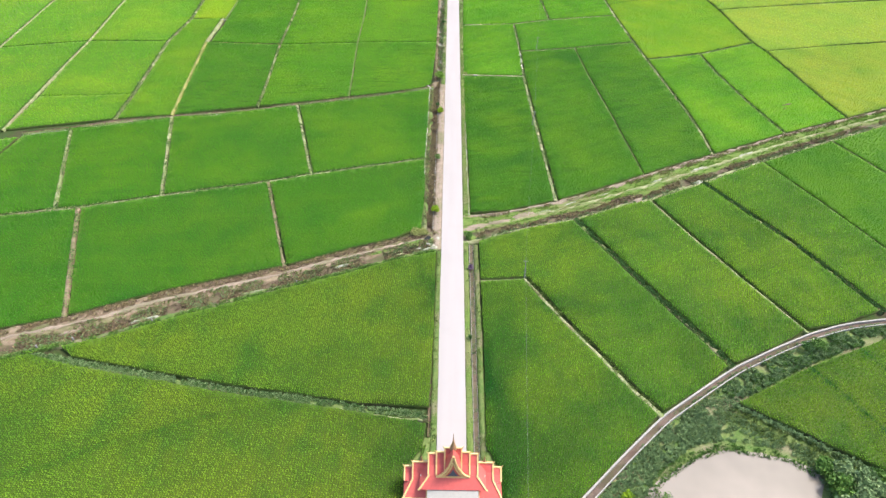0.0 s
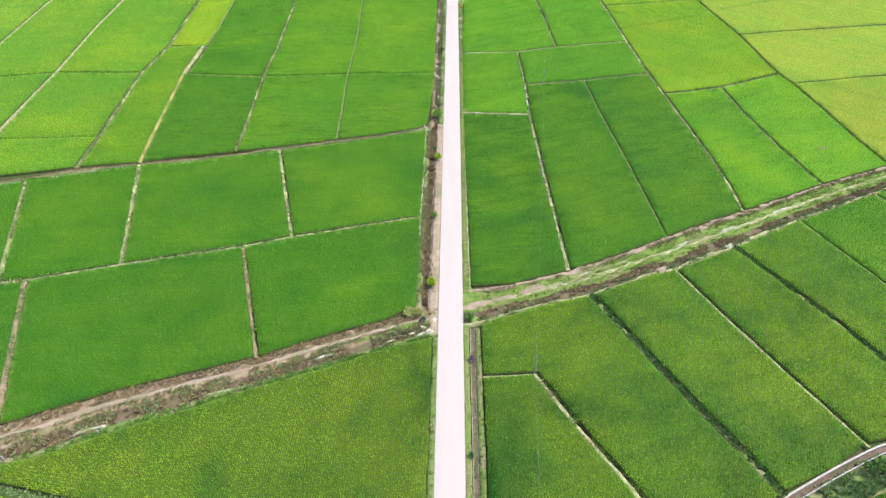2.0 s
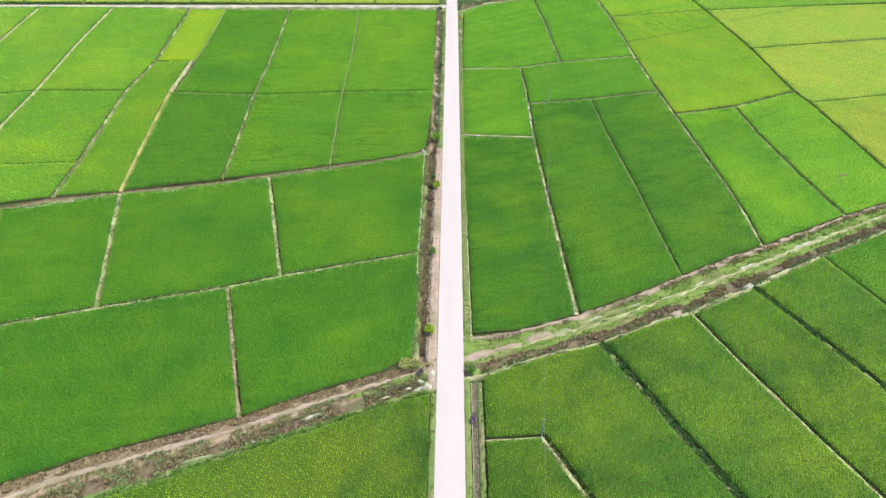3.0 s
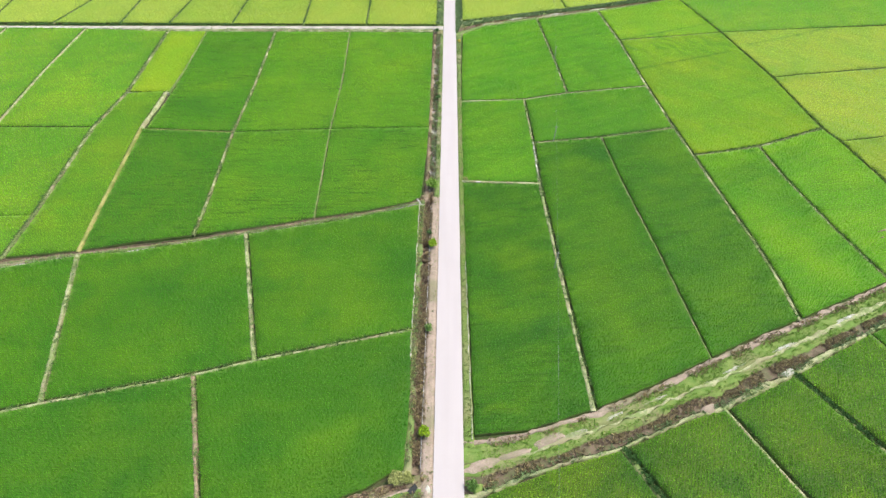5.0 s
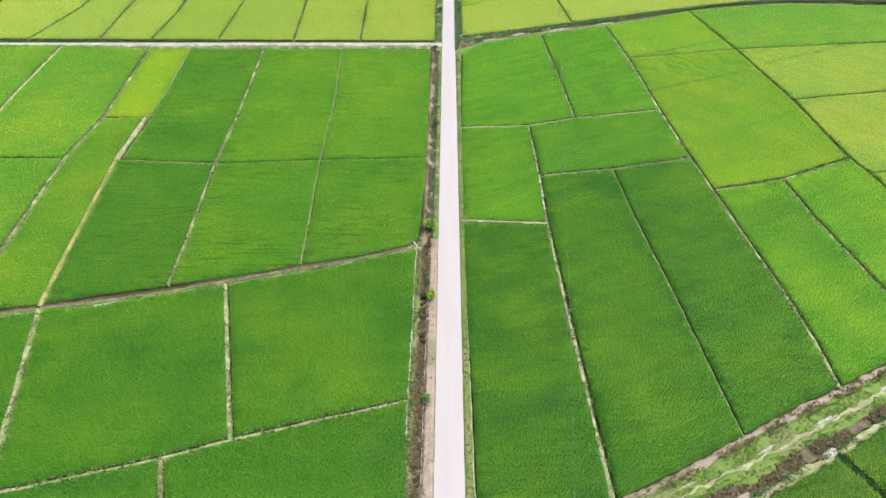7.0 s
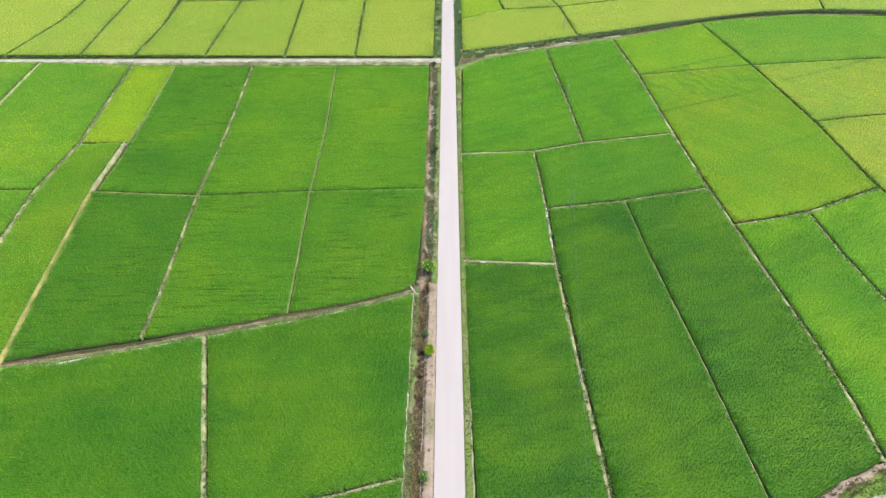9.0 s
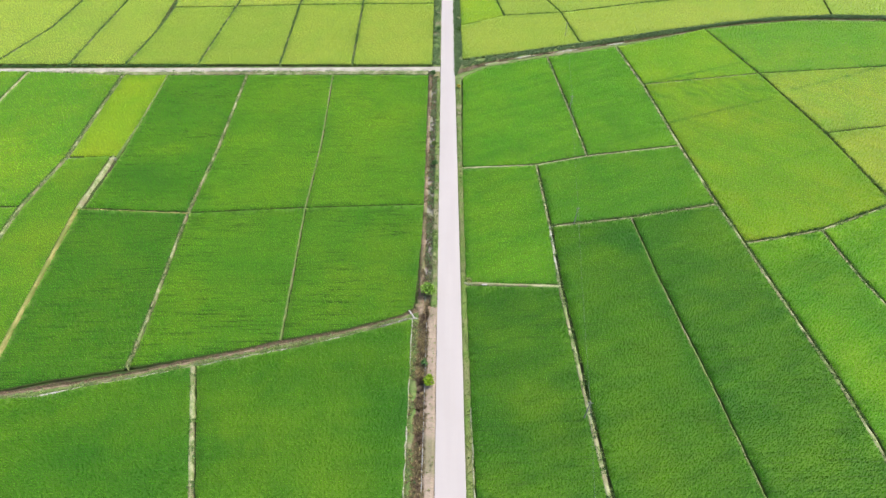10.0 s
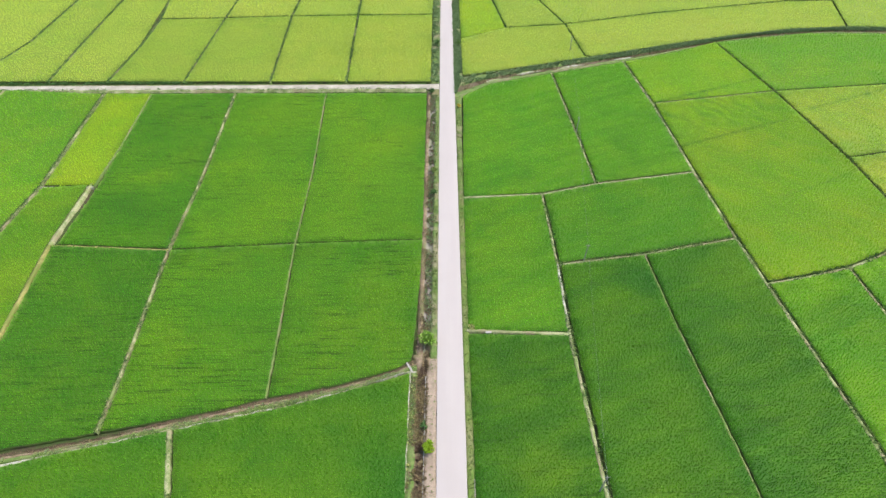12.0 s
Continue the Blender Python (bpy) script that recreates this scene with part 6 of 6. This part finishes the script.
def bar(name, points, size, material, label="", swell=0.0):
    """A square bar along a line of points."""
    bm = bmesh.new()
    points = [Vector(p) for p in points]
    rings = []
    for i, p in enumerate(points):
        way = (points[min(i + 1, len(points) - 1)] - points[max(i - 1, 0)]).normalized()
        u = way.cross(Vector((0, 0, 1)) if abs(way.z) < 0.95 else Vector((0, 1, 0))).normalized()
        v = u.cross(way)
        s = size * (1 - swell * i / max(1, len(points) - 1)) / 2
        rings.append([bm.verts.new(p + u * s * a + v * s * b) for a, b in ((-1, -1), (1, -1), (1, 1), (-1, 1))])
    for r, q in zip(rings, rings[1:]):
        for i in range(4):
            bm.faces.new((r[i], r[(i + 1) % 4], q[(i + 1) % 4], q[i]))
    bm.faces.new(rings[0][::-1]), bm.faces.new(rings[-1])
    return part(name, bm, material, gate, label)


def gable_roof(half, ridge, eave_y, eave_z, inner=0.0):
    """Two slopes with a ridge along the road's width, gold along the ridge and the ends; built on both sides of any wider part."""
    front = eave_y
    for side in ((-1, 1) if inner else (0,)):
        x0, x1 = (-half, half) if not side else (side * inner, side * half)
        for way in (-1, 1):
            eave_y = front if way < 0 else (ridge - eave_z) / 1.8
            sag = (0.5 * way * eave_y, ridge + (eave_z - ridge) * (0.62 if way < 0 else 0.52))
            plate("roof_slope", [(x0, 0, ridge), (x1, 0, ridge), (x1, sag[0], sag[1]), (x0, sag[0], sag[1])], 0.16, ROOF_RED)
            plate("roof_slope", [(x0, sag[0], sag[1]), (x1, sag[0], sag[1]), (x1, way * eave_y, eave_z), (x0, way * eave_y, eave_z)], 0.16, ROOF_RED)
            for x in ((x1,) if side else (x0, x1)):
                bar("barge_board", [(x, 0, ridge + 0.12), (x, sag[0], sag[1] + 0.12), (x, way * eave_y, eave_z + 0.12)], 0.26, GOLD, "gold barge board")
        bar("ridge_trim", [(x0, 0, ridge + 0.1), (x1, 0, ridge + 0.1)], 0.3, GOLD, "gold ridge trim")
        for x in ((x1,) if side else (x0, x1)):
            s = 1 if x > 0 else -1
            bar("finial", [(x, 0, ridge), (x + s * 0.22, 0, ridge + 0.25), (x + s * 0.3, 0, ridge + 0.7)], 0.22, GOLD, "gold horn finial", 0.7)


gable_roof(1.56, 12.0, 3.1, 7.9)
gable_roof(3.1, 10.6, 3.0, 7.75, 1.56)
gable_roof(4.6, 10.05, 2.95, 7.6, 3.1)
gable_roof(7.6, 7.05, 2.5, 5.0, 4.5)
gable_roof(9.2, 5.5, 2.4, 4.4, 7.6)


def skirt_roof(top_half, bottom_half, top_y, bottom_y, top_z, bottom_z, back_half, back_top, back_bottom, gap=0.0):
    """A hipped lower roof in front of the block above it and round its ends, with a narrow one behind."""
    for a, b, c, d in (((-top_half, top_half, bottom_half, -bottom_half),) if not gap else ((-top_half, -gap, -gap, -bottom_half), (gap, top_half, bottom_half, gap))):
        plate("roof_slope", [(a, -top_y, top_z), (b, -top_y, top_z), (c, -bottom_y, bottom_z), (d, -bottom_y, bottom_z)], 0.16, ROOF_RED)
        if gap:
            bar("eave_trim", [(d, -bottom_y, bottom_z), (c, -bottom_y, bottom_z)], 0.2, GOLD, "gold eave trim")
    for x in ((-gap, gap) if gap else ()):
        bar("barge_board", [(x, -top_y, top_z + 0.08), (x, -bottom_y, bottom_z + 0.08)], 0.26, GOLD, "gold barge board")
    plate("roof_slope", [(-back_half, back_top, top_z - 0.4), (back_half, back_top, top_z - 0.4), (back_half, back_bottom, bottom_z), (-back_half, back_bottom, bottom_z)], 0.16, ROOF_RED)
    for side in (-1, 1):
        plate("roof_slope", [(side * top_half, -top_y, top_z), (side * top_half, 0.2, top_z), (side * bottom_half, 0.5, bottom_z), (side * bottom_half, -bottom_y, bottom_z)], 0.16, ROOF_RED)
        bar("hip_trim", [(side * top_half, -top_y, top_z + 0.08), (side * bottom_half, -bottom_y, bottom_z + 0.08), (side * (bottom_half + 0.2), -bottom_y - 0.2, bottom_z + 0.3)], 0.26, GOLD, "gold hip trim")


skirt_roof(4.4, 6.2, 2.95, 5.0, 7.55, 6.0, 4.4, 1.3, 2.2)
skirt_roof(7.6, 9.25, 2.4, 5.4, 4.95, 3.5, 7.4, 1.2, 1.7, 4.9)

# the pointed gable in the middle, facing the near side
for y, wide, low, high in ((-3.05, 3.1, 7.35, 14.3),):
    curve = [(wide * x, low + (high - low) * z) for x, z in ((1.0, 0.0), (0.75, 0.075), (0.49, 0.235), (0.27, 0.48), (0.12, 0.74), (0.0, 1.0))]
    outline = [(x, y, z) for x, z in curve] + [(-x, y, z) for x, z in curve[-2::-1]]
    bm = bmesh.new()
    front = [bm.verts.new(p) for p in outline]
    back = [bm.verts.new((p[0], p[1] + 0.2, p[2])) for p in outline]
    bm.faces.new(front), bm.faces.new(back[::-1])
    for i in range(len(front)):
        j = (i + 1) % len(front)
        bm.faces.new((front[i], back[i], back[j], front[j]))
    part("pediment", bm, ROOF_RED, gate, "red pointed pediment")
    for side in (-1, 1):
        bar("barge_board", [(side * x, y - 0.1, z) for x, z in curve], 0.34, GOLD, "curved gold barge board")
        plate("roof_slope", [(0, y, high - 0.1), (0, 0, 12.0), (side * 1.5, 0, 9.5), (side * curve[2][0], y, curve[2][1])], 0.14, ROOF_RED)
    if y < -2:
        for side in (-1, 1):
            bar("barge_board", [(side * x * 0.72, y - 0.12, 7.45 + (z - low) * 0.7) for x, z in curve], 0.2, GOLD, "curved gold barge board")
        bm = bmesh.new()
        face = [bm.verts.new((x, y - 0.14, z)) for x, z in ((-1.0, 7.75), (1.0, 7.75), (0.45, 8.6), (0.0, 9.9), (-0.45, 8.6))]
        bm.faces.new(face)
        bmesh.ops.extrude_face_region(bm, geom=bm.faces[:])
        bmesh.ops.translate(bm, vec=(0, 0.08, 0), verts=face)
        part("pediment_panel", bm, PANEL_BLUE, gate, "blue-grey pointed panel")
        bar("eave_trim", [(-2.9, y - 0.15, 7.4), (2.9, y - 0.15, 7.4)], 0.24, GOLD, "gold trim under the pediment")


def spire(x, y, z, tall, wide):
    bm = bmesh.new()
    for i, (a, b, r) in enumerate(((0, 0.14, 1.0), (0.14, 0.2, 0.75), (0.2, 0.32, 0.62), (0.32, 0.37, 0.45), (0.37, 0.5, 0.38), (0.5, 1.0, 0.2))):
        bmesh.ops.create_cone(bm, cap_ends=True, segments=10, radius1=wide * r, radius2=wide * r * (0.75 if i < 5 else 0.1), depth=(b - a) * tall, matrix=Matrix.Translation((x, y, z + (a + b) / 2 * tall)))
    part("spire", bm, GOLD_DARK, gate, "tiered weathered gold spire")


spire(0, 0, 12.0, 4.9, 0.68)
for side in (-1, 1):
    spire(side * 6.0, 0.3, 6.9, 2.6, 0.4)

for x in (-8.3, -5.75, 5.75, 8.3):
    for y in (-2.2, 0.6):
        bm = bmesh.new()
        tall = 6.4 if abs(x) < 6 else 4.4
        bmesh.ops.create_cone(bm, cap_ends=True, segments=14, radius1=0.42, radius2=0.36, depth=tall, matrix=Matrix.Translation((x, y, tall / 2 - 0.2)))
        bmesh.ops.create_cube(bm, size=1, matrix=Matrix.Translation((x, y, 0.2)) @ Matrix.Diagonal((1.2, 1.2, 0.8, 1)))
        part("post", bm, WALL_CREAM, gate, "cream column")
for y in (-2.2, 0.6):
    bar("beam", [(-5.75, y, 5.9), (5.75, y, 5.9)], 0.6, WALL_CREAM, "cream cross beam")
    for side in (-1, 1):
        bar("beam", [(side * 5.75, y, 3.9), (side * 8.3, y, 3.9)], 0.45, WALL_CREAM, "cream cross beam")
for side in (-1, 1):
    bar("bracket", [(side * 5.2, -3.6, 4.6), (side * 5.7, -4.4, 5.6)], 0.35, GOLD, "gold bracket under the eave")
plate("canopy", [(-4.75, -4.85, 5.75), (4.75, -4.85, 5.75), (4.75, -8.6, 5.6), (-4.75, -8.6, 5.6)], 0.25, CANOPY, "flat pale canopy slab in front of the gate")
for side in (-1, 1):
    bar("post", [(side * 4.4, -8.2, -0.2), (side * 4.4, -8.2, 5.4)], 0.4, WALL_CREAM, "cream canopy post")
